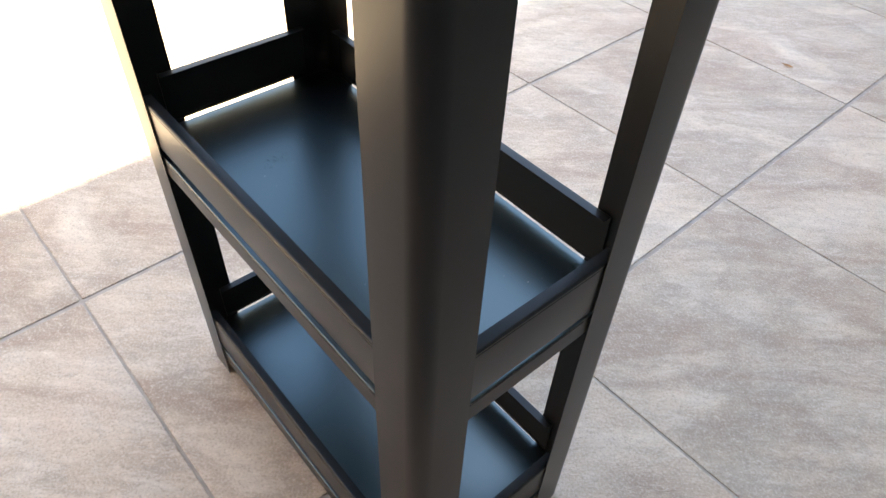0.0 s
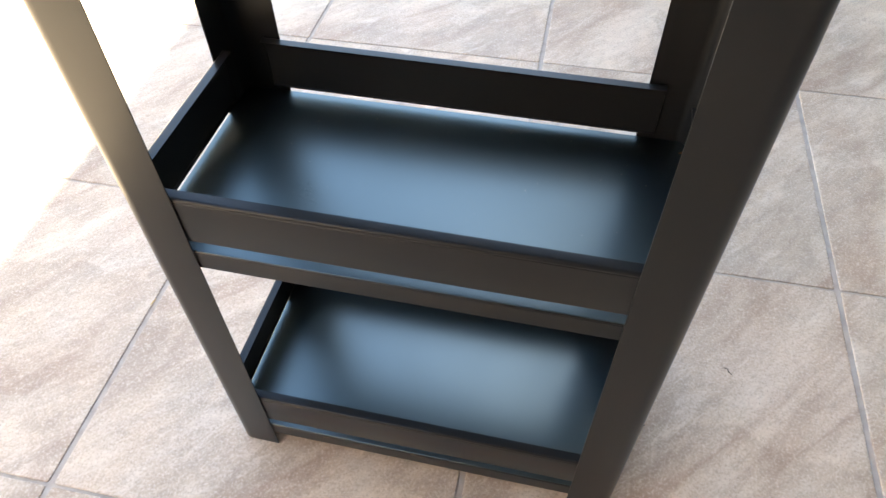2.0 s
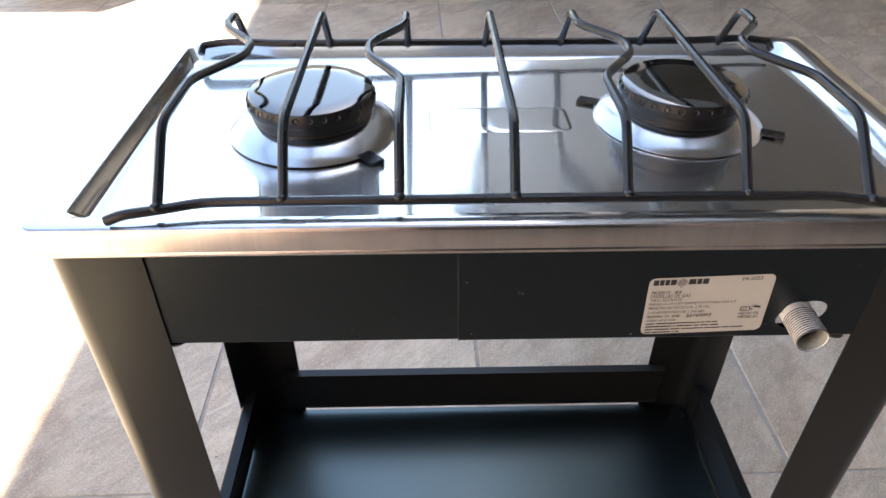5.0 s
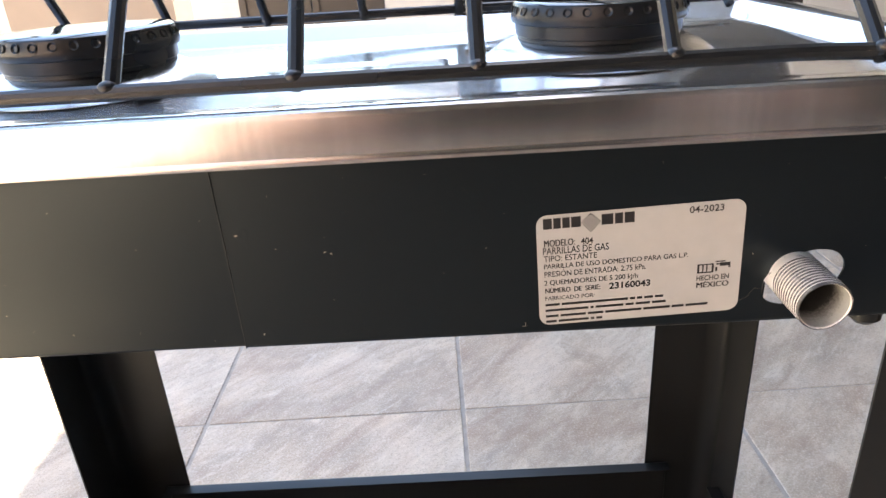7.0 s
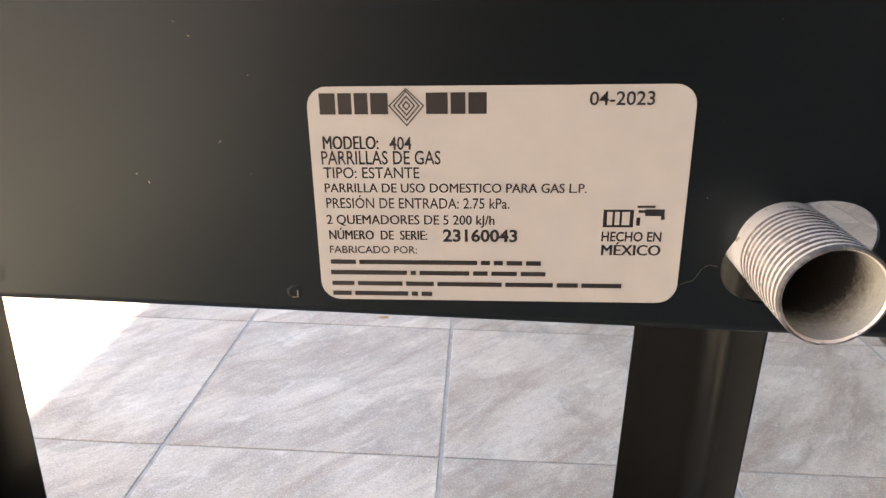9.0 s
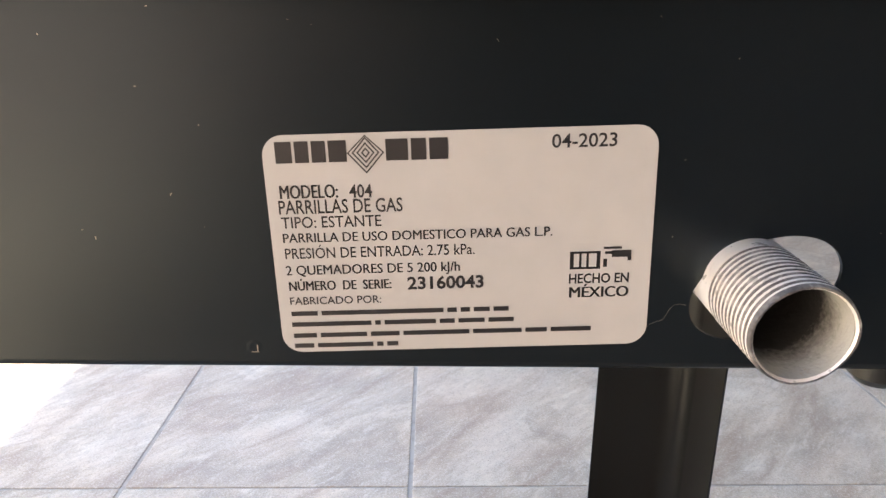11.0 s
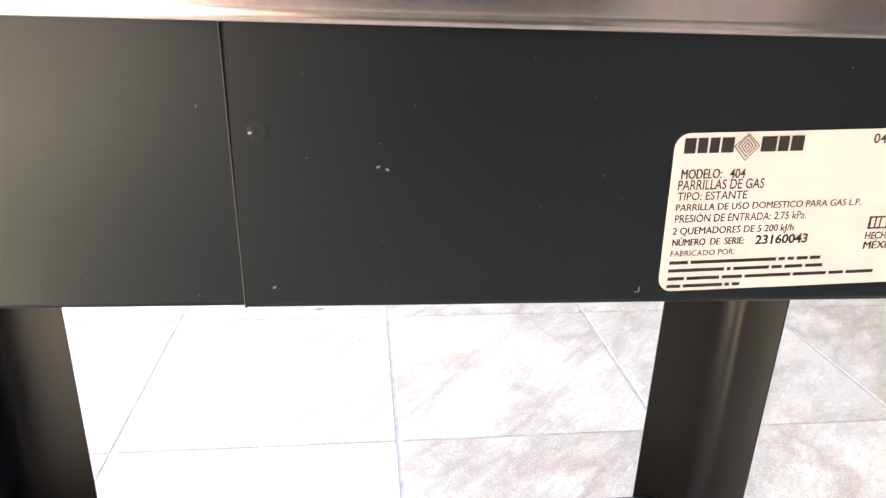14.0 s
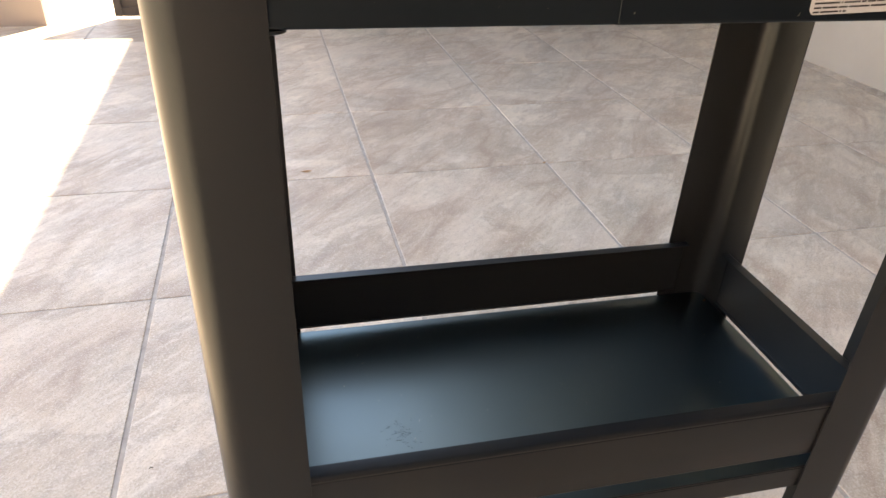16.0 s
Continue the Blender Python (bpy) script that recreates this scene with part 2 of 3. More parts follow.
g.link(g.math("ADD", g.math("MULTIPLY", info.outputs["Random"], 0.12), 0.94), tone.inputs["Value"])
g.link(col, tone.inputs["Color"])
g.link(g.mix(1.0, tone.outputs[0], (1.0, 0.995, 0.965), "MULTIPLY"), g.b.inputs["Base Color"])
g.link(g.range(vein, 0.52, 0.40), g.b.inputs["Roughness"])
relief = g.math("ADD", g.math("ADD", g.math("MULTIPLY", grit, 0.5), g.math("MULTIPLY", cleft, 1.2)), g.math("ADD", g.math("MULTIPLY", vein, 0.8), g.math("MULTIPLY", grain, 0.25)))
g.bump(relief, 0.5, 0.0025)

M_GROUT = material("cement_grout", (0.235, 0.225, 0.215), 0.9)
g = Graph(M_GROUT)
c = g.coords()
g.link(g.mix(g.ramp(g.noise(c.outputs[0], 35, 4), [(0.4, (0, 0, 0)), (0.75, (1, 1, 1))]), (0.42, 0.375, 0.325), (0.31, 0.27, 0.23)), g.b.inputs["Base Color"])
g.bump(g.noise(c.outputs[0], 400, 3), 0.4, 0.001)


def plaster(name, a, b):
    m = material(name, a, 0.85)
    g = Graph(m)
    c = g.coords()
    g.link(g.mix(g.ramp(g.noise(c.outputs[0], 2.2, 5), [(0.35, (0, 0, 0)), (0.7, (1, 1, 1))]), a, b), g.b.inputs["Base Color"])
    g.bump(g.noise(c.outputs[0], 120, 3), 0.2, 0.002)
    return m


M_WHITE = plaster("white_plaster", (0.66, 0.65, 0.62), (0.58, 0.565, 0.54))
# one pink plaster twice: sun and shade are put into the two colours
M_ROSE_SHADED = plaster("rose_plaster_shaded", (0.24, 0.165, 0.145), (0.205, 0.14, 0.124))
M_ROSE_LIT = plaster("rose_plaster_lit", (0.42, 0.335, 0.305), (0.37, 0.295, 0.27))
M_CREAM = plaster("pale_plaster", (0.40, 0.375, 0.335), (0.36, 0.335, 0.30))
# near-black for unseen walls that only darken reflections and the stove's front
M_UNSEEN_DARK = plaster("unseen_dark_wall", (0.047, 0.044, 0.043), (0.039, 0.036, 0.035))
M_FACADE = plaster("grey_plaster", (0.086, 0.097, 0.107), (0.073, 0.082, 0.091))
M_PIER = plaster("grey_beige_plaster", (0.25, 0.213, 0.192), (0.21, 0.18, 0.164))
M_GATE = paint("brown_gate_paint", (0.032, 0.027, 0.025), 0.4, 0.55)
M_DARK = material("dark_glass", (0.012, 0.012, 0.013), 0.08)
M_LEAF = material("dry_leaf", (0.52, 0.40, 0.20), 0.7)
M_LEAF2 = material("brown_leaf", (0.36, 0.19, 0.08), 0.7)
M_DIRT = material("dark_debris", (0.03, 0.025, 0.02), 0.8)


# ---- mesh helpers ----
def part(name, bm, mat, parent=None, label="", smooth=False):
    me = bpy.data.meshes.new(name)
    bmesh.ops.recalc_face_normals(bm, faces=bm.faces)
    bm.to_mesh(me)
    bm.free()
    for m in mat if isinstance(mat, (list, tuple)) else [mat]:
        me.materials.append(m)
    if smooth:
        me.shade_smooth()
        me.set_sharp_from_angle(angle=radians(35))
    ob = new(name, me)
    ob.parent = parent
    if label:
        tagged(ob, label)
    return ob


def thing(name, label, category, group="", at=(0, 0, 0), kind=""):
    e = new(name)
    e.empty_display_size = 0.05
    e.location = at
    return tagged(e, label, category, group, kind)


def arc(cx, cy, r, a0, a1, n=6):
    return [(cx + r * math.cos(radians(a0 + (a1 - a0) * i / n)), cy + r * math.sin(radians(a0 + (a1 - a0) * i / n))) for i in range(n + 1)]


def thick(pts, t):
    """A closed outline round an open line, t thick to its left."""
    out = []
    for i, p in enumerate(pts):
        d = Vector((0, 0))
        ns = []
        for a, b in ((i - 1, i), (i, i + 1)):
            if a >= 0 and b < len(pts):
                v = Vector(pts[b]) - Vector(pts[a])
                ns.append(Vector((-v.y, v.x)).normalized())
        n = ns[0] if len(ns) == 1 else (ns[0] + ns[1]).normalized() / max(0.3, math.sqrt((1 + ns[0].dot(ns[1])) / 2))
        out.append(tuple(Vector(p) + n * t))
    return list(pts) + out[::-1]


def extrude(outline, a, b, put):
    """Sweep a closed outline from a to b; put(u, v, w) gives the place."""
    bm = bmesh.new()
    lo = [bm.verts.new(put(u, v, a)) for u, v in outline]
    hi = [bm.verts.new(put(u, v, b)) for u, v in outline]
    n = len(outline)
    for i in range(n):
        bm.faces.new((lo[i], lo[(i + 1) % n], hi[(i + 1) % n], hi[i]))
    for loop in (lo, hi):
        f = bm.faces.new(loop)
        bmesh.ops.triangulate(bm, faces=[f])
    return bm


def rounded(x0, x1, y0, y1, r, n=5):
    return arc(x1 - r, y1 - r, r, 0, 90, n) + arc(x0 + r, y1 - r, r, 90, 180, n) + arc(x0 + r, y0 + r, r, 180, 270, n) + arc(x1 - r, y0 + r, r, 270, 360, n)


def stacked(rings, cap_start=False, cap_end=True):
    """Bridges rings of equal count, each a list of 3D points."""
    bm = bmesh.new()
    vs = [[bm.verts.new(p) for p in ring] for ring in rings]
    n = len(vs[0])
    for a, b in zip(vs, vs[1:]):
        for i in range(n):
            bm.faces.new((a[i], a[(i + 1) % n], b[(i + 1) % n], b[i]))
    if cap_start:
        bm.faces.new(vs[0][::-1])
    if cap_end:
        bm.faces.new(vs[-1])
    return bm


def lathe(profile, centre, n=48, closed=False):
    cx, cy, cz = centre
    prof = list(profile) + ([profile[0]] if closed else [])
    rings = [[(cx + r * math.cos(2 * math.pi * i / n), cy + r * math.sin(2 * math.pi * i / n), cz + z) for i in range(n)] for r, z in prof]
    bm = stacked(rings, cap_end=False)
    if closed:
        bmesh.ops.remove_doubles(bm, verts=bm.verts, dist=1e-7)
    return bm


def smooth_line(pts, r=0.008, n=5):
    """Rounds the corners of a line of 3D points."""
    out = [Vector(pts[0])]
    for a, b, c in zip(pts, pts[1:], pts[2:]):
        a, b, c = Vector(a), Vector(b), Vector(c)
        k = min(r, (a - b).length * 0.45, (c - b).length * 0.45)
        p, q = b + (a - b).normalized() * k, b + (c - b).normalized() * k
        for i in range(n + 1):
            s = i / n
            out.append(p * (1 - s) ** 2 + b * 2 * s * (1 - s) + q * s * s)
    out.append(Vector(pts[-1]))
    return out


def tube(pts, r, n=10):
    bm = bmesh.new()
    rings = []
    up = Vector((0.31, 0.17, 0.94))
    for i, p in enumerate(pts):
        d = (pts[min(i + 1, len(pts) - 1)] - pts[max(i - 1, 0)]).normalized()
        s = d.cross(up)
        if s.length < 0.2:
            s = d.cross(Vector((1, 0.2, 0)))
        s.normalize()
        u = s.cross(d)
        up = u
        rings.append([bm.verts.new(p + (s * math.cos(2 * math.pi * k / n) + u * math.sin(2 * math.pi * k / n)) * r) for k in range(n)])
    for a, b in zip(rings, rings[1:]):
        for k in range(n):
            bm.faces.new((a[k], a[(k + 1) % n], b[(k + 1) % n], b[k]))
    bm.faces.new(rings[0][::-1])
    bm.faces.new(rings[-1])
    return bm


def box(bm, x0, x1, y0, y1, z0, z1, bevel=0.0):
    made = bmesh.ops.create_cube(bm, size=1.0, matrix=Matrix.LocRotScale(((x0 + x1) / 2, (y0 + y1) / 2, (z0 + z1) / 2), None, (x1 - x0, y1 - y0, z1 - z0)))
    if bevel:
        es = list({e for v in made["verts"] for e in v.link_edges})
        bmesh.ops.bevel(bm, geom=es, offset=bevel, segments=2, affect="EDGES")
    return bm


def block(name, x0, x1, y0, y1, z0, z1, mat, parent=None, label="", bevel=0.0):
    return part(name, box(bmesh.new(), x0, x1, y0, y1, z0, z1, bevel), mat, parent, label)


# ---- setting: walls round the patio ----
def wall(name, x0, x1, y0, y1, z0, z1, mat, label):
    return tagged(block(name, x0, x1, y0, y1, z0, z1, mat), label, "wall", kind="structure")


TURN = radians(1.6)             # the house stands a little askew to the stove
wall("wall_east", 2.62, 2.84, 0.0, 14.0, -0.1, 6.3, M_CREAM, "tall beige plastered wall that shades the patio").rotation_euler.z = TURN
# added out of view: keeps light off the right front of the stove
wall("wall_southeast", 1.90, 2.84, -2.6, -0.002, -0.1, 6.3, M_UNSEEN_DARK, "unseen dark wall added to dim the right front of the stove")
tagged(block("ceiling", 1.31, 2.617, 0.0, 14.0, 2.70, 6.30, M_FACADE), "plain grey underside of the overhanging upper storey", "ceiling", kind="structure").rotation_euler.z = TURN
# unseen roof, added to cut skylight on the floor and the stove's front
tagged(block("ceiling", -0.45, 1.197, -4.0, -0.10, 2.40, 2.65, M_FACADE), "plain grey unseen roof added to dim the floor before the stove", "ceiling", kind="structure")
# sun boundary on the south wall is painted as a change of plaster colour
wall("wall_southwest", -6.0, -1.502, -4.2, -4.0, -0.1, 5.0, M_ROSE_LIT, "pinkish plastered patio wall, coloured paler for the sunlit stretch")
wall("wall_south_rose", -1.50, -0.252, -4.2, -4.0, -0.1, 5.0, M_ROSE_SHADED, "pinkish beige plastered patio wall, coloured darker for the shaded stretch")
# added dark stretch: gives the lip the dark reflection of whoever holds the camera
wall("wall_south", -0.25, 1.548, -4.2, -4.0, -0.1, 5.0, M_UNSEEN_DARK, "unseen dark wall standing in for the camera holder's dark reflection")
# corner walls coloured paler so that the lip's right end reflects brighter
wall("wall_south_corner", 1.55, 2.84, -4.2, -4.0, -0.1, 5.0, M_ROSE_LIT, "pinkish beige plastered wall, coloured paler to brighten the lip's reflection")
wall("wall_porch_side", 2.62, 2.84, -3.998, -2.602, -0.1, 6.3, M_ROSE_LIT, "pinkish beige plastered wall, coloured paler to brighten the lip's reflection")
wall("wall_west", -6.2, -6.0, -4.2, 9.0, -0.1, 2.6, M_WHITE, "sunlit white plastered wall of the patio")
wall("wall_far", -6.0, 2.36, 8.8, 9.0, -0.1, 1.7, M_WHITE, "white plastered boundary wall in the sun")
wall("wall_pier", -2.43, -1.47, 3.90, 4.20, -0.1, 0.95, M_PIER, "grey-beige plastered pier beside the passage")
wall("wall_north", -0.27, 0.12, 3.90, 4.10, -0.1, 1.6, M_WHITE, "light grey plastered strip of wall between the doors")
wall("wall_corner", 2.13, 2.505, 3.90, 4.10, -0.1, 2.2, M_WHITE, "light grey plastered wall at the corner")
# unseen filler: closes the gap below the upper storey against bright sky
wall("wall_gap_filler", 1.145, 2.505, 3.92, 4.08, 2.21, 2.695, M_FACADE, "grey unseen strip over the doors, added to block sky light")


def gate(x0, x1, leaves, label):
    e = thing("door_gate", label, "gate", at=((x0 + x1) / 2, 4.05, 0), kind="structure")
    w, cx = (x1 - x0) / leaves, (x0 + x1) / 2
    for k in range(leaves):
        a, b = x0 + k * w - cx, x0 + (k + 1) * w - cx
        leaf = bmesh.new()
        box(leaf, a + 0.004, b - 0.004, -0.006, 0.006, 0.02, 0.85)
        panel = part("leaf", leaf, M_GATE, e)
        fr = bmesh.new()
        for u0, u1, z0, z1 in ((a + 0.003, a + 0.045, 0.02, 0.85), (b - 0.045, b - 0.003, 0.02, 0.85), (a + 0.046, b - 0.046, 0.02, 0.07), (a + 0.046, b - 0.046, 0.45, 0.5), (a + 0.046, b - 0.046, 0.80, 0.85)):
            box(fr, u0, u1, -0.022, 0.022, z0, z1, 0.003)
        part("frame", fr, M_GATE, panel)
    return e


gate(-1.14, -0.28, 2, "closed brown painted sheet-metal gate")


def dark_door(name, x0, x1, label):
    e = thing(name, label, "door", at=((x0 + x1) / 2, 3.97, 0), kind="structure")
    h = (x1 - x0) / 2
    fr = bmesh.new()
    for u0, u1, z0, z1 in ((-h, -h + 0.05, 0, 2.2), (h - 0.05, h, 0, 2.2), (-h + 0.05, h - 0.05, 0, 0.06), (-h + 0.05, h - 0.05, 2.12, 2.2)):
        box(fr, u0, u1, -0.03, 0.03, z0, z1, 0.003)
    part("frame", fr, M_GATE, e)
    part("pane", box(bmesh.new(), -h + 0.05, h - 0.05, -0.004, 0.004, 0.06, 2.12), M_DARK, e)
    return e


dark_door("door_1", 0.12, 0.95, "dark glazed patio door in a brown frame")
dark_door("door_2", 1.14, 2.13, "dark glazed patio door in a brown frame")
narrow = thing("door_3", "narrow light grey panelled door", "door", at=(1.045, 3.96, 0), kind="structure")
part("leaf", box(bmesh.new(), -0.094, 0.094, -0.02, 0.02, 0.01, 2.15, 0.003), M_WHITE, narrow)
for u in (-0.05, 0.03):
    part("moulding", box(bmesh.new(), u, u + 0.012, -0.032, -0.02, 0.05, 2.1, 0.002), M_WHITE, narrow)

# ---- the stove ----
X, Y = 0.2855, 0.2889            # half width and depth over the posts
A, S = 0.2239, 0.0603            # inner edge of the post's wide face; width of its side face
TOP, APRON = 0.9459, 0.8685      # under the hob's lip; lower edge of the apron
T = 0.0012                     # sheet thickness
stove = thing("gas_stove", "black steel two-burner gas stove with shelves, standing on the tiles", "stove")


def post(sx, back):
    """Folded corner post with a rounded outer edge."""
    r = 0.019
    pts = [(A, 0.0)] + arc(X - r, r, r, -90, 0, 8) + [(X, S)]
    fy = (lambda v: Y - v) if back else (lambda v: v)
    bm = extrude(thick(pts, T), 0.0, TOP, lambda u, v, w: (sx * u, fy(v), w))
    return part("corner_post", bm, M_BLACK, stove, smooth=True)


for sx in (-1, 1):
    post(sx, False), post(sx, True)


def rail_profile(z0, z1, turned=0.004):
    """Rail section: depth inwards, height. Lip at the top, small return at the foot."""
    r, c = 0.0018, 0.0045
    foot = [(turned, z0)] + [(p, q) for p, q in reversed(arc(r, z0 + r, r, 180, 270, 3))]
    crease = [(0.0, z1 - c - 0.0012), (0.0005, z1 - c - 0.0006), (0.0005, z1 - c)]
    head = [(p + 0.0002, q) for p, q in reversed(arc(0.0034, z1 - 0.0034, 0.0034, 90, 180, 5))]
    return foot + crease + head + [(0.0135, z1)]


def rails(z0, z1):
    sec = thick(rail_profile(z0, z1, 0.005), -0.001)
    front, rear = thick(rail_profile(z0 + 0.0080, z1), -0.001), thick(rail_profile(z0 - 0.0006, z1), -0.001)
    e = 0.0022
    for back in (False, True):
        put = (lambda u, v, w: (w, Y - e - u, v)) if back else (lambda u, v, w: (w, e + u, v))
        part("rail", extrude(rear if back else front, -A - 0.02, A + 0.02, put), M_BLACK, stove, smooth=True)
    for sx in (-1, 1):
        part("rail", extrude(sec, S - 0.02, Y - S + 0.02, lambda u, v, w: (sx * (X - e - u), w, v)), M_BLACK, stove, smooth=True)


def shelf(z, drop):
    e, r = 0.0024, 0.0115

    def ring(d, h):
        return [(u, v, h) for u, v in rounded(-X + e + d, X - e - d, e + d, Y - e - d, r - min(d, 0.008))]
    edge = stacked([ring(0.001, z - 0.003), ring(0.001, z - drop), ring(0.0003, z - drop - 0.0004), ring(0, z - drop), ring(0, z - 0.0034), ring(0.0005, z - 0.0030), ring(0.0005, z - 0.0021), ring(0.0002, z - 0.0016), ring(0.0006, z - 0.0006)], cap_end=False)
    ob = part("shelf", stacked([ring(0.0006, z - 0.0006), ring(0.0012, z - 0.0001), ring(0.002, z)]), M_SHELF, stove, "semi-gloss black sheet-steel shelf, tinted blue for the sky's reflection", smooth=True)
    part("shelf_edge", edge, M_BLACK, ob, "black folded edge of the shelf", smooth=True)
    return ob


rails(0.4726, 0.5426)
upper = shelf(0.4650, 0.0270)
rails(0.0712, 0.1412)
shelf(0.0620, 0.0270)


# apron round the hob box: the front is two overlapping sheets, one with the oval hole for the gas pipe
def apron_strip(a, b, put):
    r = 0.002
    pts = [(0.012, APRON)] + list(reversed(arc(r, APRON + r, r, 180, 270, 4))) + [(0.0, TOP + 0.006)]
    return extrude(thick(pts, -0.001), a, b, put)


part("apron", apron_strip(-A - 0.001, -0.024, lambda u, v, w: (w, 0.0016 + u, v)), M_APRON, stove, smooth=True)
part("apron", apron_strip(-A - 0.02, A + 0.02, lambda u, v, w: (w, Y - 0.0026 - u, v)), M_APRON, stove, smooth=True)
for sx in (-1, 1):
    part("apron", apron_strip(S - 0.02, Y - S + 0.02, lambda u, v, w: (sx * (X - 0.0026 - u), w, v)), M_APRON, stove, smooth=True)

bm = bmesh.new()
outer = [(-0.0365, APRON + 0.002), (A + 0.0006, APRON + 0.002), (A + 0.0006, TOP + 0.006), (-0.0365, TOP + 0.006)]
hole = [(0.1848 + 0.0154 * math.cos(a) + 0.0022 * math.sin(a), 0.8879 + 0.0116 * math.sin(a) + 0.002 * math.cos(a)) for a in (2 * math.pi * i / 40 for i in range(40))]
edges = []
for loop in (outer, hole):
    vs = [bm.verts.new((x, 0.0004, z)) for x, z in loop]
    edges += [bm.edges.new((vs[i], vs[(i + 1) % len(vs)])) for i in range(len(vs))]
bmesh.ops.triangle_fill(bm, use_beauty=True, edges=edges)
grown = bmesh.ops.extrude_face_region(bm, geom=list(bm.faces))
bmesh.ops.translate(bm, verts=[v for v in grown["geom"] if isinstance(v, bmesh.types.BMVert)], vec=(0, 0.001, 0))
apron = part("apron", bm, M_APRON, stove)
part("apron_lip", extrude(thick([(0.012, APRON)] + list(reversed(arc(0.002, APRON + 0.002, 0.002, 180, 270, 4))), -0.001), -0.0365, A + 0.0006, lambda u, v, w: (w, 0.0004 + u, v)), M_APRON, apron, smooth=True)

part("hem", tube([Vector((-0.0363, 0.0006, APRON + 0.0005)), Vector((-0.0375, 0.0006, TOP + 0.002))], 0.0003, 8), M_APRON, apron, smooth=True)

# spot-weld dimples and scuffs on the front apron
for x, z, r in ((-0.0296, 0.9188, 0.0020), (0.0030, 0.9100, 0.0019), (-0.0265, 0.8755, 0.0021), (0.0054, 0.8758, 0.0022), (0.0762, 0.8738, 0.0012)):
    prof = [(0.0001, 0.00002), (r * 0.45, 0.00003), (r * 0.8, 0.00008), (r * 1.15, 0.00006), (r * 1.8, -0.00006)]
    rings = [[(x + q * math.cos(k * math.pi / 8) * (1 + 0.14 * math.sin(3 * k + 900 * x)), 0.0004 - h, z + q * math.sin(k * math.pi / 8)) for k in range(16)] for q, h in prof]
    part("weld_dimple", stacked(rings, cap_start=True, cap_end=False), M_APRON, apron, smooth=True)
for x, z, turn in ((0.0008, 0.9098, 20), (0.0032, 0.9090, -35), (-0.0318, 0.9185, 10), (-0.0280, 0.8753, 40)):
    chip = bmesh.new()
    ring = [(0.00055 * math.cos(a) * (1.4 if k % 2 else 0.8), 0.0003 * math.sin(a) * (0.7 if k % 3 else 1.3)) for k, a in enumerate(2 * math.pi * i / 9 for i in range(9))]
    ca, sa = math.cos(radians(turn)), math.sin(radians(turn))
    top = chip.faces.new([chip.verts.new((x + u * ca - v * sa, 0.00025, z + u * sa + v * ca)) for u, v in ring])
    grown = bmesh.ops.extrude_face_region(chip, geom=[top])
    bmesh.ops.translate(chip, verts=[v for v in grown["geom"] if isinstance(v, bmesh.types.BMVert)], vec=(0, 0.0003, 0))
    part("paint_chip", chip, M_WELD, apron, "tiny bright chip in the paint")
scr = bmesh.new()
box(scr, 0.0768, 0.0770, 0.0002, 0.0005, 0.8726, 0.8743)
box(scr, 0.0756, 0.0767, 0.0002, 0.0005, 0.8726, 0.87275)
part("scuff", scr, M_WELD, apron, "bright scuff in the paint")

fuzz = bmesh.new()
rnd = random.Random(11)
for k in range(60):
    x, z, a, w = rnd.uniform(-0.21, 0.215), rnd.uniform(0.8715, 0.944), rnd.uniform(0, 3.14), rnd.choice((0.00012, 0.00016, 0.0003, 0.0006))
    if abs(x - 0.121) < 0.041 and abs(z - 0.8975) < 0.026 or abs(x - 0.185) < 0.02 and abs(z - 0.888) < 0.016:
        continue
    t = 0.00007
    bmesh.ops.create_cube(fuzz, size=1.0, matrix=Matrix.Translation((x, 0.0003 if x > -0.0365 else 0.0015, z)) @ Matrix.Rotation(a, 4, "Y") @ Matrix.Diagonal((w, 0.00016, t, 1)))
tagged(part("dust", fuzz, M_WELD, apron, "fine pale fibres and specks of dust"), kind="stuff")

# screw heads under the apron
for x, k, q in ((-0.2225, 0.42, 1.15), (0.2175, 1.0, 1.0)):
    part("screw", lathe([(0.0001, -0.0065 * k), (0.004 * q, -0.0062 * k), (0.0062 * q, -0.004 * k), (0.0065 * q, 0.0), (0.0001, 0.0)], (x, 0.0085, APRON - 0.0002), 20), M_BLACK, stove, smooth=True)

# paint blisters on the upper shelf
bl = bmesh.new()
rnd = random.Random(4)
for k in range(95):
    a, q = rnd.uniform(0, 6.28), abs(rnd.gauss(0, 0.010))
    s = rnd.uniform(0.0005, 0.0013)
    bmesh.ops.create_icosphere(bl, subdivisions=1, radius=s, matrix=Matrix.Translation((-0.136 + q * math.cos(a), 0.112 + 1.5 * q * math.sin(a), 0.4650)) @ Matrix.Diagonal((1.3, 1, 0.35, 1)))
tagged(part("paint_blister", bl, M_SHELF, upper, "small blisters in the paint", smooth=True), kind="stuff")
bl = bmesh.new()
for k in range(40):
    x, y = rnd.uniform(-0.24, 0.24), rnd.uniform(0.03, 0.27)
    s = rnd.uniform(0.0002, 0.0005)
    bmesh.ops.create_icosphere(bl, subdivisions=1, radius=s, matrix=Matrix.Translation((x, y, 0.4650 + s * 0.3)))
tagged(part("dust", bl, M_WELD, upper, "specks of pale dust"), kind="stuff")

# hob: lip, rim and recessed pan
HX, HY0, HY1 = 0.2880, -0.0055, 0.2935
RIM, PAN = 0.9652, 0.9535


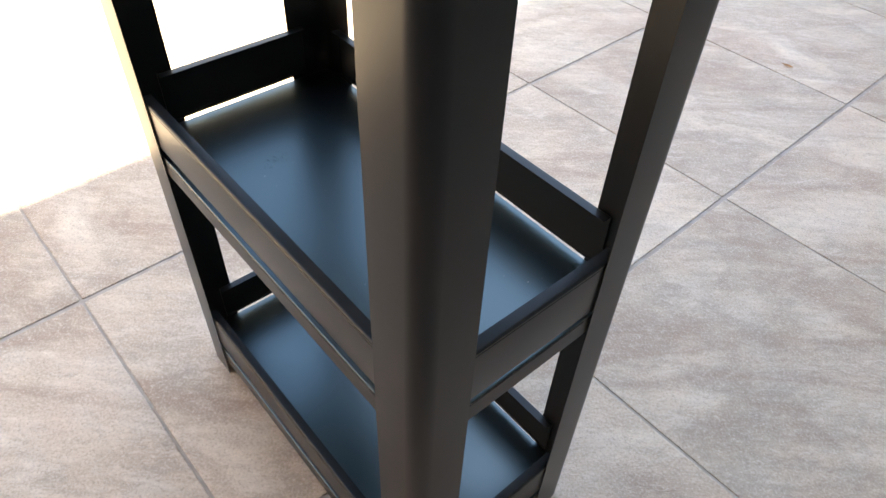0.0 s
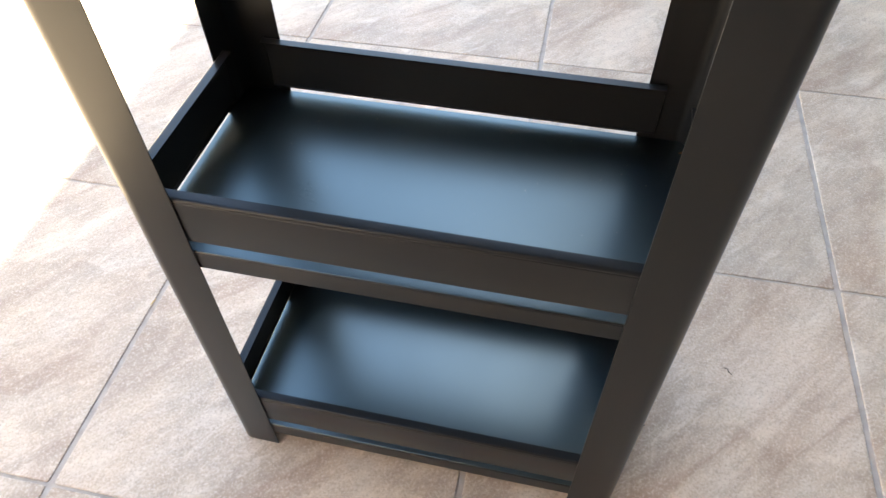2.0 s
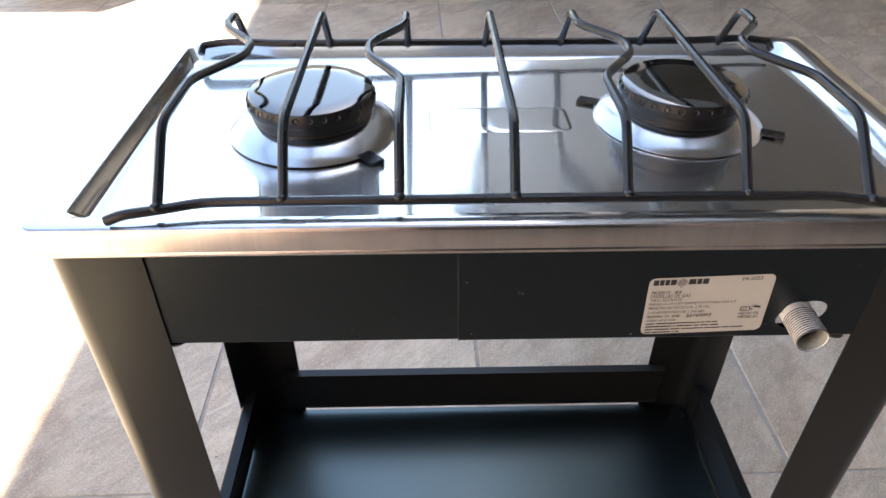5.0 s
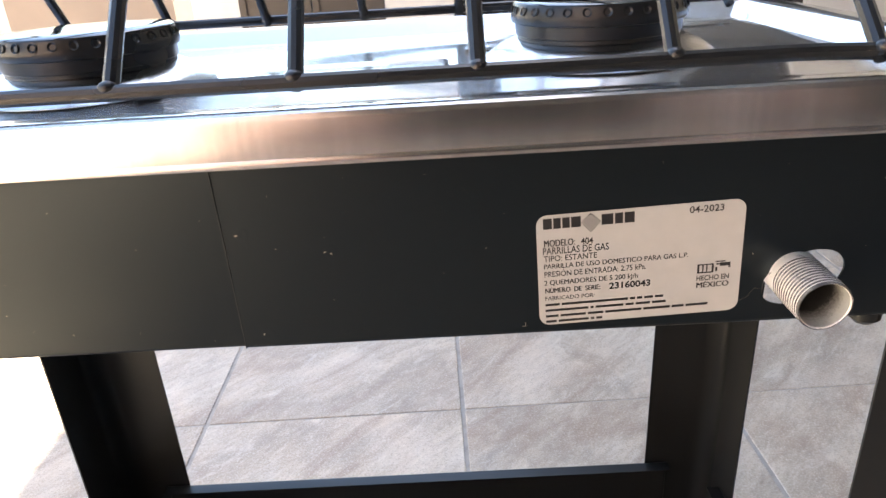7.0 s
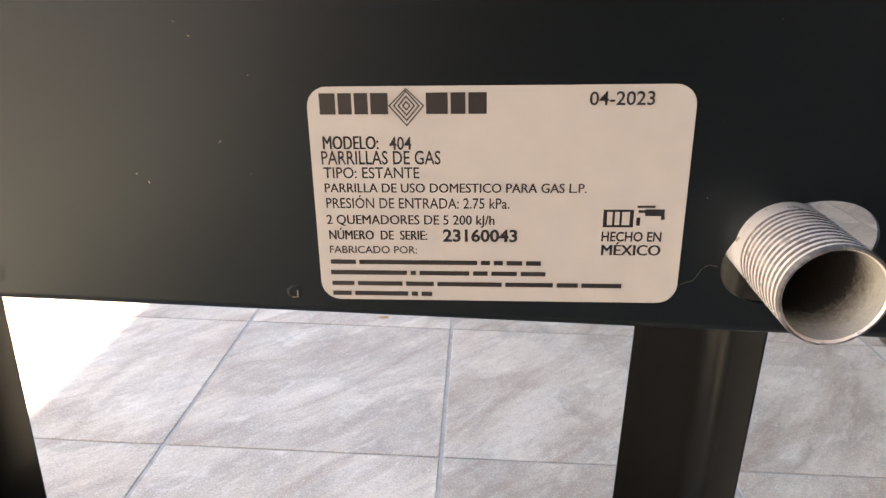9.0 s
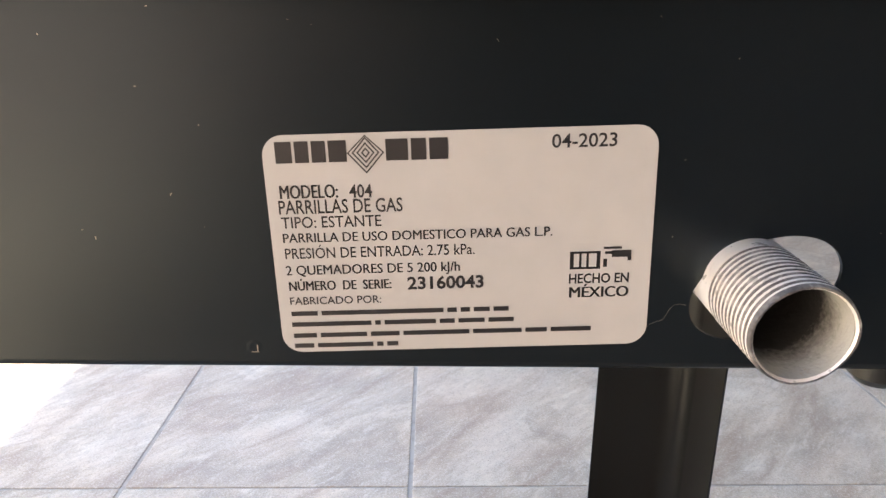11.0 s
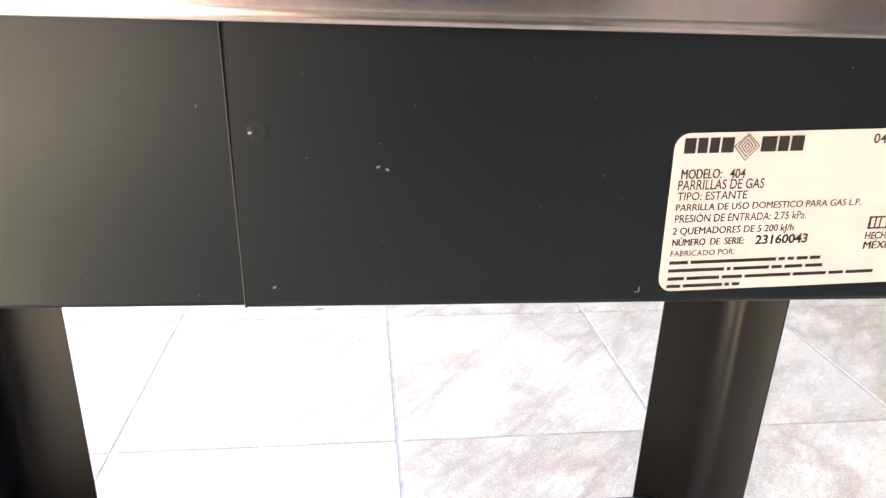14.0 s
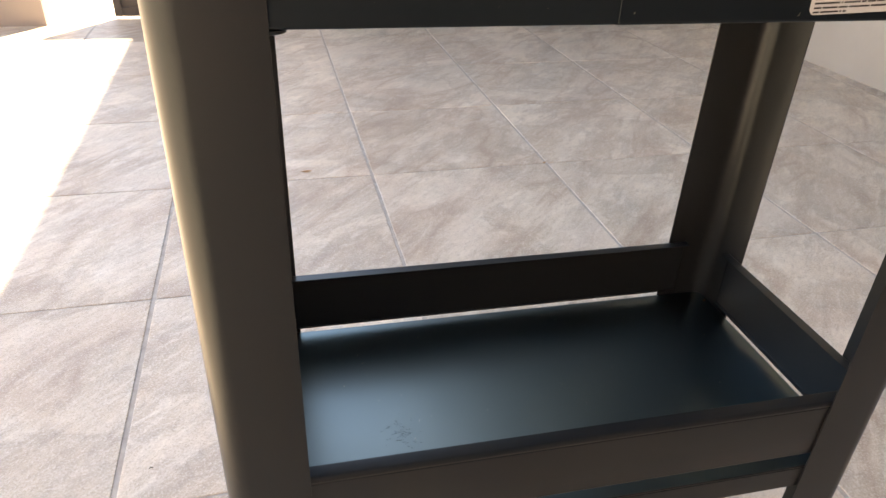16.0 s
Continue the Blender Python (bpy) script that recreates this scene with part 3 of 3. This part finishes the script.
def hob_ring(d, h, r=None, side=0.0):
    return [(u, v, h) for u, v in rounded(-HX + d + side, HX - d - side, HY0 + d, HY1 - d, max(0.004, 0.010 - d if r is None else r), 7)]


hob = part("hob", stacked([hob_ring(0.0022, RIM - 0.0002), hob_ring(0.0032, RIM), hob_ring(0.0125, RIM, 0.008, 0.0085), hob_ring(0.0145, RIM - 0.0012, 0.008, 0.0080), hob_ring(0.0205, PAN + 0.0018, 0.010, 0.0050), hob_ring(0.0235, PAN, 0.009, 0.0040)]), M_STEEL, stove, "polished stainless steel hob with a recessed pan", smooth=True)
part("lip", stacked([hob_ring(0.004, TOP + 0.0005), hob_ring(0.0006, TOP - 0.0003), hob_ring(-0.0002, TOP), hob_ring(-0.0006, TOP + 0.0008), hob_ring(-0.0004, TOP + 0.0022), hob_ring(0.0001, TOP + 0.0030), hob_ring(0.0, TOP + 0.0038), hob_ring(0.0, RIM - 0.0030), hob_ring(0.0002, RIM - 0.0024), hob_ring(0.0009, RIM - 0.0009), hob_ring(0.0022, RIM - 0.0002)], cap_end=False), M_BRUSHED, hob, "brushed steel lip with a rolled hem", smooth=True)


def emboss_ring(d, h):
    return [(u, v, h) for u, v in rounded(-0.055 + d, 0.053 - d, 0.130 + d, 0.173 - d, 0.009 - d * 0.5, 5)]


part("embossed_panel", stacked([emboss_ring(0, PAN - 0.0002), emboss_ring(0.0012, PAN + 0.0003), emboss_ring(0.0026, PAN + 0.0005), emboss_ring(0.0050, PAN + 0.0006)]), M_STEEL, hob, smooth=True)


def burner(x, y, strap):
    b = part("burner", lathe([(0.030, 0.0), (0.034, 0.004), (0.0405, 0.0058), (0.0412, 0.0068), (0.0416, 0.0118), (0.0428, 0.0124), (0.0430, 0.0150), (0.0438, 0.0156), (0.0440, 0.0215)], (x, y, PAN - 0.002), 56), M_CAST, stove, "black cast burner with a ring of flame holes", smooth=True)
    z = PAN
    cap = part("cap", lathe([(0.0436, 0.0195), (0.0456, 0.0200), (0.0464, 0.0222), (0.0460, 0.0250), (0.0447, 0.0290), (0.0443, 0.0300), (0.0434, 0.0306), (0.030, 0.0311), (0.012, 0.0312), (0.0002, 0.0312)], (x, y, z), 64), M_CAP, b, "glossy black enamel burner cap", smooth=True)
    cap.data.materials.append(M_CAST)
    for f in cap.data.polygons:
        if math.hypot(f.center.x - x, f.center.y - y) > 0.0440:
            f.material_index = 1
    ports = bmesh.new()
    n = 30
    for k in range(n):
        a = 2 * math.pi * k / n
        m = Matrix.Translation((x + 0.0455 * math.cos(a), y + 0.0455 * math.sin(a), z + 0.0267)) @ Matrix.Rotation(a, 4, "Z") @ Matrix.Rotation(radians(72), 4, "Y")
        made = bmesh.ops.create_circle(ports, segments=10, radius=0.0023)
        ring = made["verts"]
        inner = bmesh.ops.create_circle(ports, segments=10, radius=0.0014)["verts"]
        for v in inner:
            v.co.z -= 0.0007
        for i in range(10):
            ports.faces.new((ring[i], ring[(i + 1) % 10], inner[(i + 1) % 10], inner[i]))
        ports.faces.new(inner)
        for v in ring + inner:
            v.co = m @ (v.co + Vector((0, 0, 0.0006)))
    tagged(part("perforation", ports, M_ROD, cap, smooth=True), kind="stuff")
    part("trim_ring", lathe([(0.0425, 0.0120), (0.0450, 0.0113), (0.0545, 0.0070), (0.0605, 0.0026), (0.0620, 0.0012), (0.0616, 0.0006), (0.0545, 0.0058), (0.0430, 0.0108)], (x, y, z), 64, True), M_RING, b, "turned steel trim ring", smooth=True)
    part("well", lathe([(0.0520, 0.0006), (0.0500, 0.0008), (0.0440, -0.0060), (0.0300, -0.0065)], (x, y, z), 48), M_ROD, b)
    for s in (-1, 1):
        st = bmesh.new()
        box(st, 0.056, 0.0765, -0.0055, 0.0055, 0.0018, 0.0030, 0.0004)
        box(st, 0.071, 0.0763, -0.0055, 0.0055, 0.0004, 0.0017)
        bmesh.ops.rotate(st, verts=st.verts, cent=(0, 0, 0), matrix=Matrix.Rotation(radians(strap + (180 if s < 0 else 0)), 3, "Z"))
        bmesh.ops.translate(st, verts=st.verts, vec=(x, y, z))
        part("strap", st, M_ROD, b, "black burner strap")
    return b


burner(-0.1385, 0.142, -49)
burner(0.1335, 0.149, -26)

# gas inlet pipe: threaded nipple through the oval hole, joined to the manifold behind
P0, P1 = Vector((0.1813, 0.012, 0.8896)), Vector((0.1811, -0.0240, 0.8885))
turn_m = Matrix.Translation(P0) @ (P1 - P0).to_track_quat("Z", "Y").to_matrix().to_4x4()
length = (P1 - P0).length
prof = [(0.0099, -0.078), (0.0099, length - 0.0202)]
for k in range(11):
    z, q = length - 0.0200 + 0.00172 * k, 0.0100 - 0.00001 * k
    prof += [(q, z + 0.0002), (q - 0.0008, z + 0.0007), (q - 0.0008, z + 0.00095), (q, z + 0.00115)]
prof += [(0.0099, length - 0.0010), (0.0096, length), (0.0092, length), (0.0089, length - 0.0006)]
bm = lathe(prof, (0, 0, 0), 48)
rnd = random.Random(5)
for v in bm.verts:                                      # the cut end is hammered and uneven
    if v.co.z > length - 0.0008:
        v.co.z += 0.0002 * math.sin(3 * math.atan2(v.co.y, v.co.x) + 1) + rnd.uniform(-0.00012, 0.00012)
for f in bm.faces:
    q, z = max(math.hypot(v.co.x, v.co.y) for v in f.verts), f.calc_center_median().z - length + 0.0200
    if 0 < z < 0.0185 and 0.0003 < z % 0.00172 < 0.0009 or 0.0190 < z and q > 0.0095:
        f.material_index = 1
bmesh.ops.transform(bm, verts=bm.verts, matrix=turn_m)
pipe = part("gas_inlet_pipe", bm, [M_ZINC, M_DARK_ZINC], stove, "threaded zinc-plated gas pipe stub", smooth=True)
bm = lathe([(0.0089, length - 0.0006), (0.0085, length - 0.02), (0.0085, -0.075), (0.0002, -0.0751)], (0, 0, 0), 32)
bmesh.ops.transform(bm, verts=bm.verts, matrix=turn_m)
part("bore", bm, M_BORE, pipe, "pale, slightly rusty inside of the pipe, with painted shade deeper in", smooth=True)
part("manifold", tube([Vector((0.18, 0.040, 0.897)), Vector((0.0, 0.04, 0.905)), Vector((-0.20, 0.04, 0.905))], 0.008, 14), M_ZINC, pipe, smooth=True)

# rating label on the apron, tilted a little
LX, LZ, LT = 0.1209, 0.8975, 2.00
bm = extrude(rounded(-0.0391, 0.0391, -0.0235, 0.0235, 0.0042, 6), 0.0, 0.00025, lambda u, v, w: (u, v, w))
label_m = Matrix.Translation((LX, 0.0004, LZ)) @ Matrix.Rotation(radians(90), 4, "X") @ Matrix.Rotation(radians(LT), 4, "Z")
bmesh.ops.transform(bm, verts=bm.verts, matrix=label_m)
sticker = part("rating_label", bm, M_PAPER, stove, "off-white paper rating label with black print")


def on_label(x, z):
    """Place on the sticker, from millimetres across and up from its middle."""
    return x / 1000, z / 1000


def words(text, x, z, width, cap, bold=0.0):
    cu = bpy.data.curves.new("print", "FONT")
    cu.body, cu.size, cu.offset, cu.resolution_u = text, 1.0, bold, 3
    ob = new("print_temp", cu)
    bpy.context.view_layer.update()
    me = bpy.data.meshes.new_from_object(ob.evaluated_get(bpy.context.evaluated_depsgraph_get()))
    bpy.data.objects.remove(ob)
    bpy.data.curves.remove(cu)
    xs = [v.co.x for v in me.vertices]
    sx, sy = width / 1000 / (max(xs) - min(xs)), cap / 1000 / 0.73
    u, v = on_label(x, z)
    me.transform(label_m @ Matrix.Translation((u - min(xs) * sx, v, 0.00034)) @ Matrix.Diagonal((sx, sy, 1, 1)))
    me.materials.clear()
    me.materials.append(M_INK)
    me.name = "print"
    ob = new("print", me)
    ob.parent = sticker
    return ob


def bars(x, z, lengths, height, gap=0.8):
    bm = bmesh.new()
    u, v = on_label(x, z)
    for w in lengths:
        vs = [bm.verts.new(label_m @ Vector((u + a, v + b, 0.00034))) for a, b in ((0, 0), (w / 1000, 0), (w / 1000, height / 1000), (0, height / 1000))]
        bm.faces.new(vs)
        u += (w + gap) / 1000
    ob = part("print", bm, M_INK, sticker)
    return ob


words("04-2023", 18.1, 19.5, 12.8, 2.8, 0.012)
words("MODELO:", -36.4, 10.7, 11.6, 2.9)
words("MODELO:", -36.23, 10.7, 11.6, 2.9)
words("404", -22.4, 10.6, 4.6, 2.8, 0.014)
words("PARRILLAS DE GAS", -36.9, 7.5, 25.1, 3.0, 0.010)
words("TIPO: ESTANTE", -36.7, 4.5, 20.4, 2.5, 0.006)
words("PARRILLA DE USO DOMESTICO PARA GAS L.P.", -36.7, 1.4, 55.2, 2.1)
words("PARRILLA DE USO DOMESTICO PARA GAS L.P.", -36.62, 1.4, 55.2, 2.1)
words("PRESIÓN DE ENTRADA: 2.75 kPa.", -36.6, -2.1, 39.2, 2.4, 0.006)
words("2 QUEMADORES DE 5 200 kJ/h", -36.8, -5.7, 36.2, 2.2)
words("2 QUEMADORES DE 5 200 kJ/h", -36.71, -5.7, 36.2, 2.2)
words("NÚMERO  DE  SERIE:", -36.5, -9.2, 21.4, 2.2)
words("NÚMERO  DE  SERIE:", -36.36, -9.2, 21.4, 2.2)
words("23160043", -11.6, -9.5, 16.0, 2.8, 0.03)
words("FABRICADO POR:", -36.6, -12.4, 19.3, 1.8, 0.006)
words("HECHO EN", 22.2, -9.2, 12.5, 2.2, 0.022)
words("MÉXICO", 22.3, -12.4, 12.3, 2.5)
words("MÉXICO", 22.52, -12.4, 12.3, 2.5)
bars(-36.6, -15.0, (5.6, 26.0, 2.0, 2.0, 3.4, 3.2), 1.05)
bars(-36.7, -17.5, (17.0, 1.2, 11.0, 3.2, 5.6, 5.4), 1.05)
bars(-36.6, -20.1, (5.0, 10.0, 6.2, 14.2, 10.4, 4.6, 8.6), 1.05)
bars(-36.6, -22.5, (4.2, 12.0, 1.4, 2.4), 1.05)
# maker's mark: plain blocks and a lozenge
bars(-36.5, 17.9, (3.3, 2.8, 2.8, 3.6), 4.3, 0.55)
bars(-14.6, 17.9, (4.4, 3.0, 3.7), 4.3, 0.6)
lz = bmesh.new()
u0, v0 = on_label(-18.6, 19.6)
for k, (w, h) in enumerate(((3.7, 4.2), (2.75, 3.15), (1.8, 2.1), (0.9, 1.05))):
    o = [(w, 0), (0, h), (-w, 0), (0, -h)]
    i2 = [(a * (1 - 0.36 / w), b * (1 - 0.36 / w)) for a, b in o]
    top = 3.55
    vo = [lz.verts.new(label_m @ Vector((u0 + a / 1000, v0 + min(b, top) / 1000, 0.00034))) for a, b in o]
    vi = [lz.verts.new(label_m @ Vector((u0 + a / 1000, v0 + min(b, top - 0.3) / 1000, 0.00034))) for a, b in i2]
    for q in range(4):
        lz.faces.new((vo[q], vo[(q + 1) % 4], vi[(q + 1) % 4], vi[q]))
part("print", lz, M_INK, sticker)
mk = bmesh.new()
u0, v0 = on_label(22.3, -6.1)
for a0, a1, b0, b1 in ((0, 6.3, 0, 0.5), (0, 6.3, 3.4, 3.9), (0, 0.8, 0.5, 3.4), (5.5, 6.3, 0.5, 3.4), (1.9, 2.4, 0.5, 3.4), (3.4, 3.9, 0.5, 3.4), (6.9, 10.6, 4.3, 4.8), (8.6, 12.6, 2.5, 4.0), (11.9, 12.7, 1.7, 2.5), (6.9, 7.7, 0.4, 2.2), (7.2, 9.0, 3.2, 3.8)):
    mk.faces.new([mk.verts.new(label_m @ Vector((u0 + p / 1000, v0 + q / 1000, 0.00034))) for p, q in ((a0, b0), (a1, b0), (a1, b1), (a0, b1))])
part("print", mk, M_INK, sticker)

# ---- wire grate lying on the hob ----
grate = thing("stove_grate", "black coated wire pan grate resting on the steel hob", "grate")
RR = 0.0031
FY, BY, BZ, UP = 0.0118, 0.265, 0.9720, 1.0080
for y in (FY, BY):
    out = -1 if y == FY else 0.4
    half = [(0.2475, 0.0145), (0.230, 0.0130), (0.209, 0.0080), (0.187, 0.0010), (0.171, 0.0)]
    line = [(-u, y + out * v, BZ) for u, v in half] + [(u - 0.003, y + out * v, BZ) for u, v in reversed(half)]
    if y == FY:
        line[0] = (-0.2360, y - 0.0140, BZ - 0.0030)
        line[1] = (-0.2270, y - 0.0125, BZ)
    if y == BY:
        line = [(-0.2515, y - 0.004, BZ - 0.0075), (-0.2505, y + 0.002, BZ - 0.002)] + line[1:-1] + [(0.2475, y + 0.002, BZ - 0.002), (0.2485, y - 0.004, BZ - 0.0075)]
    part("base_rod", tube(smooth_line(line, 0.010), RR), M_ROD, grate, smooth=True)
for k, x in enumerate((-0.2090, -0.1390, -0.0715, -0.0040, 0.0622, 0.1325, 0.2015)):
    cx = -0.1390 if k < 3 else 0.1325
    z0 = BZ + RR * 0.6
    if k in (0, 2, 4, 6):
        xi = cx + (0.043 if x > cx else -0.043)
        xo = x
        mid = [(xo, 0.043, UP), (xo, 0.103, UP), (xi, 0.144, UP), (xi, 0.168, UP), (xo, 0.205, UP), (xo, 0.236, UP)]
    else:
        mid = [(x, 0.043, UP), (x, 0.236, UP)]
    foot = FY - (0.0080 if k in (0, 6) else 0.0)
    pts = smooth_line([(x, foot, z0 - 0.004), *mid, (x, BY, z0 - 0.004)], 0.010)
    part("cross_rod", tube(pts, RR), M_ROD, grate, smooth=True)
    for y in (foot, BY):
        wd = bmesh.new()
        bmesh.ops.create_icosphere(wd, subdivisions=2, radius=0.0037, matrix=Matrix.Translation((x, y, z0)) @ Matrix.Diagonal((1, 0.9, 0.75, 1)))
        part("weld", wd, M_ROD, grate, smooth=True)


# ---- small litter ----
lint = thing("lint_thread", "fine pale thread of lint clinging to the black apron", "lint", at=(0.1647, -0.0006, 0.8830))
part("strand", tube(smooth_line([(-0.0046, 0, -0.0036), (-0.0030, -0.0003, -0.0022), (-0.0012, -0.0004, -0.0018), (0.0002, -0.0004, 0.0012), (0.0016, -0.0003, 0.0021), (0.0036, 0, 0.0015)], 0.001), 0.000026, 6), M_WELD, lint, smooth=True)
flake = thing("dirt_flake", "tiny tan flake lying in the corner of the shelf", "flake", at=(0.2765, 0.2640, 0.4651))
fl = bmesh.new()
bmesh.ops.create_icosphere(fl, subdivisions=1, radius=0.0020, matrix=Matrix.Rotation(radians(35), 4, "Z") @ Matrix.Diagonal((1.5, 0.7, 0.35, 1)))
part("crumb", fl, M_LEAF2, flake)

def curl(name, x, y, length, width, turn, mat, label, lift=0.004):
    bm = bmesh.new()
    n = 8
    rows = []
    for i in range(n + 1):
        s = i / n
        w = width * math.sin(math.pi * (0.06 + 0.9 * s)) / 2
        px, py = (s - 0.5) * length, length * 0.10 * math.sin(math.pi * s)
        pz = 0.0008 + lift * (2 * s - 1) ** 2
        rows.append([bm.verts.new((px, py + j * w, pz + abs(j) * w * 0.5)) for j in (-1, 0, 1)])
    for a, b in zip(rows, rows[1:]):
        for j in (0, 1):
            bm.faces.new((a[j], b[j], b[j + 1], a[j + 1]))
    grown = bmesh.ops.extrude_face_region(bm, geom=list(bm.faces))
    bmesh.ops.translate(bm, verts=[v for v in grown["geom"] if isinstance(v, bmesh.types.BMVert)], vec=(0, 0, 0.0003))
    ob = part(name, bm, mat)
    ob.matrix_world = pose(x, y, 0, 0, 0, turn)
    return tagged(ob, label, "leaf")


curl("dry_leaf", 0.334, 0.292, 0.030, 0.009, 118, M_LEAF, "small pale yellow dry leaf lying on the tiles")
curl("dry_leaf", -0.172, 1.755, 0.034, 0.012, 8, M_LEAF2, "small orange-brown dry leaf lying on the tiles")
curl("dry_leaf", 0.365, -0.016, 0.010, 0.007, 20, M_LEAF2, "tiny scrap of brown leaf on the tiles")
curl("dry_leaf", -0.321, 0.080, 0.016, 0.004, 60, M_LEAF, "thin pale scrap of dry leaf on the tiles")
curl("dry_leaf", -0.549, 0.207, 0.018, 0.003, 75, M_LEAF, "thin straw-coloured leaf stalk in the tile joint")
curl("dry_leaf", 0.640, 1.715, 0.016, 0.010, 30, M_LEAF2, "tiny scrap of brown leaf in the tile joint")


def twig(x, y, turn, size):
    pts = smooth_line([(-size, 0, 0.001), (-size * 0.3, size * 0.5, 0.003), (size * 0.3, size * 0.1, 0.002), (size, size * 0.4, 0.001)], size * 0.4)
    ob = part("twig", tube(pts, 0.0007, 6), M_DIRT, smooth=True)
    ob.matrix_world = pose(x, y, 0, 0, 0, turn)
    return tagged(ob, "thin dark bit of twig on the tiles", "twig")


twig(0.465, 0.279, -50, 0.008)
twig(0.332, 0.149, 30, 0.004)
twig(0.828, 0.406, 80, 0.004)
twig(-0.499, 0.556, 10, 0.003)

# ---- floor ----
PITCH, FT = 0.6107, 1.010
FLOOR0 = Vector((-0.5403, -0.1360, 0))
ground = bmesh.new()
ground.faces.new([ground.verts.new(p) for p in ((-300, -300, -0.02), (300, -300, -0.02), (300, 300, -0.02), (-300, 300, -0.02))])
tagged(part("ground", ground, M_GROUT), "grey cement ground round the patio", "ground", kind="structure")
floor = tagged(block("floor", -6.0, 2.64, -4.0, 8.8, -0.018, -0.0022, M_GROUT), "stone-look beige-grey floor tiles with grey joints", "floor", kind="structure")
half, hv = (PITCH - 0.0095) / 2, (PITCH - 0.0050) / 2      # the joints are wider one way than the other


def tile_mesh():
    rings = [[(u, v, h) for u, v in rounded(-half + d, half - d, -hv + d, hv - d, 0.004, 2)] for d, h in ((0, -0.006), (0, -0.0012), (0.0008, -0.0003), (0.0025, 0.0))]
    bm = stacked(rings)
    me = bpy.data.meshes.new("tile")
    bm.to_mesh(me)
    bm.free()
    me.materials.append(M_TILE)
    return me


tile_me = tile_mesh()
ca, sa = math.cos(radians(FT)), math.sin(radians(FT))
for i in range(-9, 7):
    for j in range(-6, 15):
        u, v = (i + 0.5) * PITCH, (j + 0.5) * PITCH
        x, y = FLOOR0.x + u * ca - v * sa, FLOOR0.y + u * sa + v * ca
        if -5.8 < x < 2.93 and -3.8 < y < 8.6:
            ob = new("tile", tile_me)
            ob.parent = floor
            ob.matrix_local = pose(x, y, 0, 0, 0, FT)
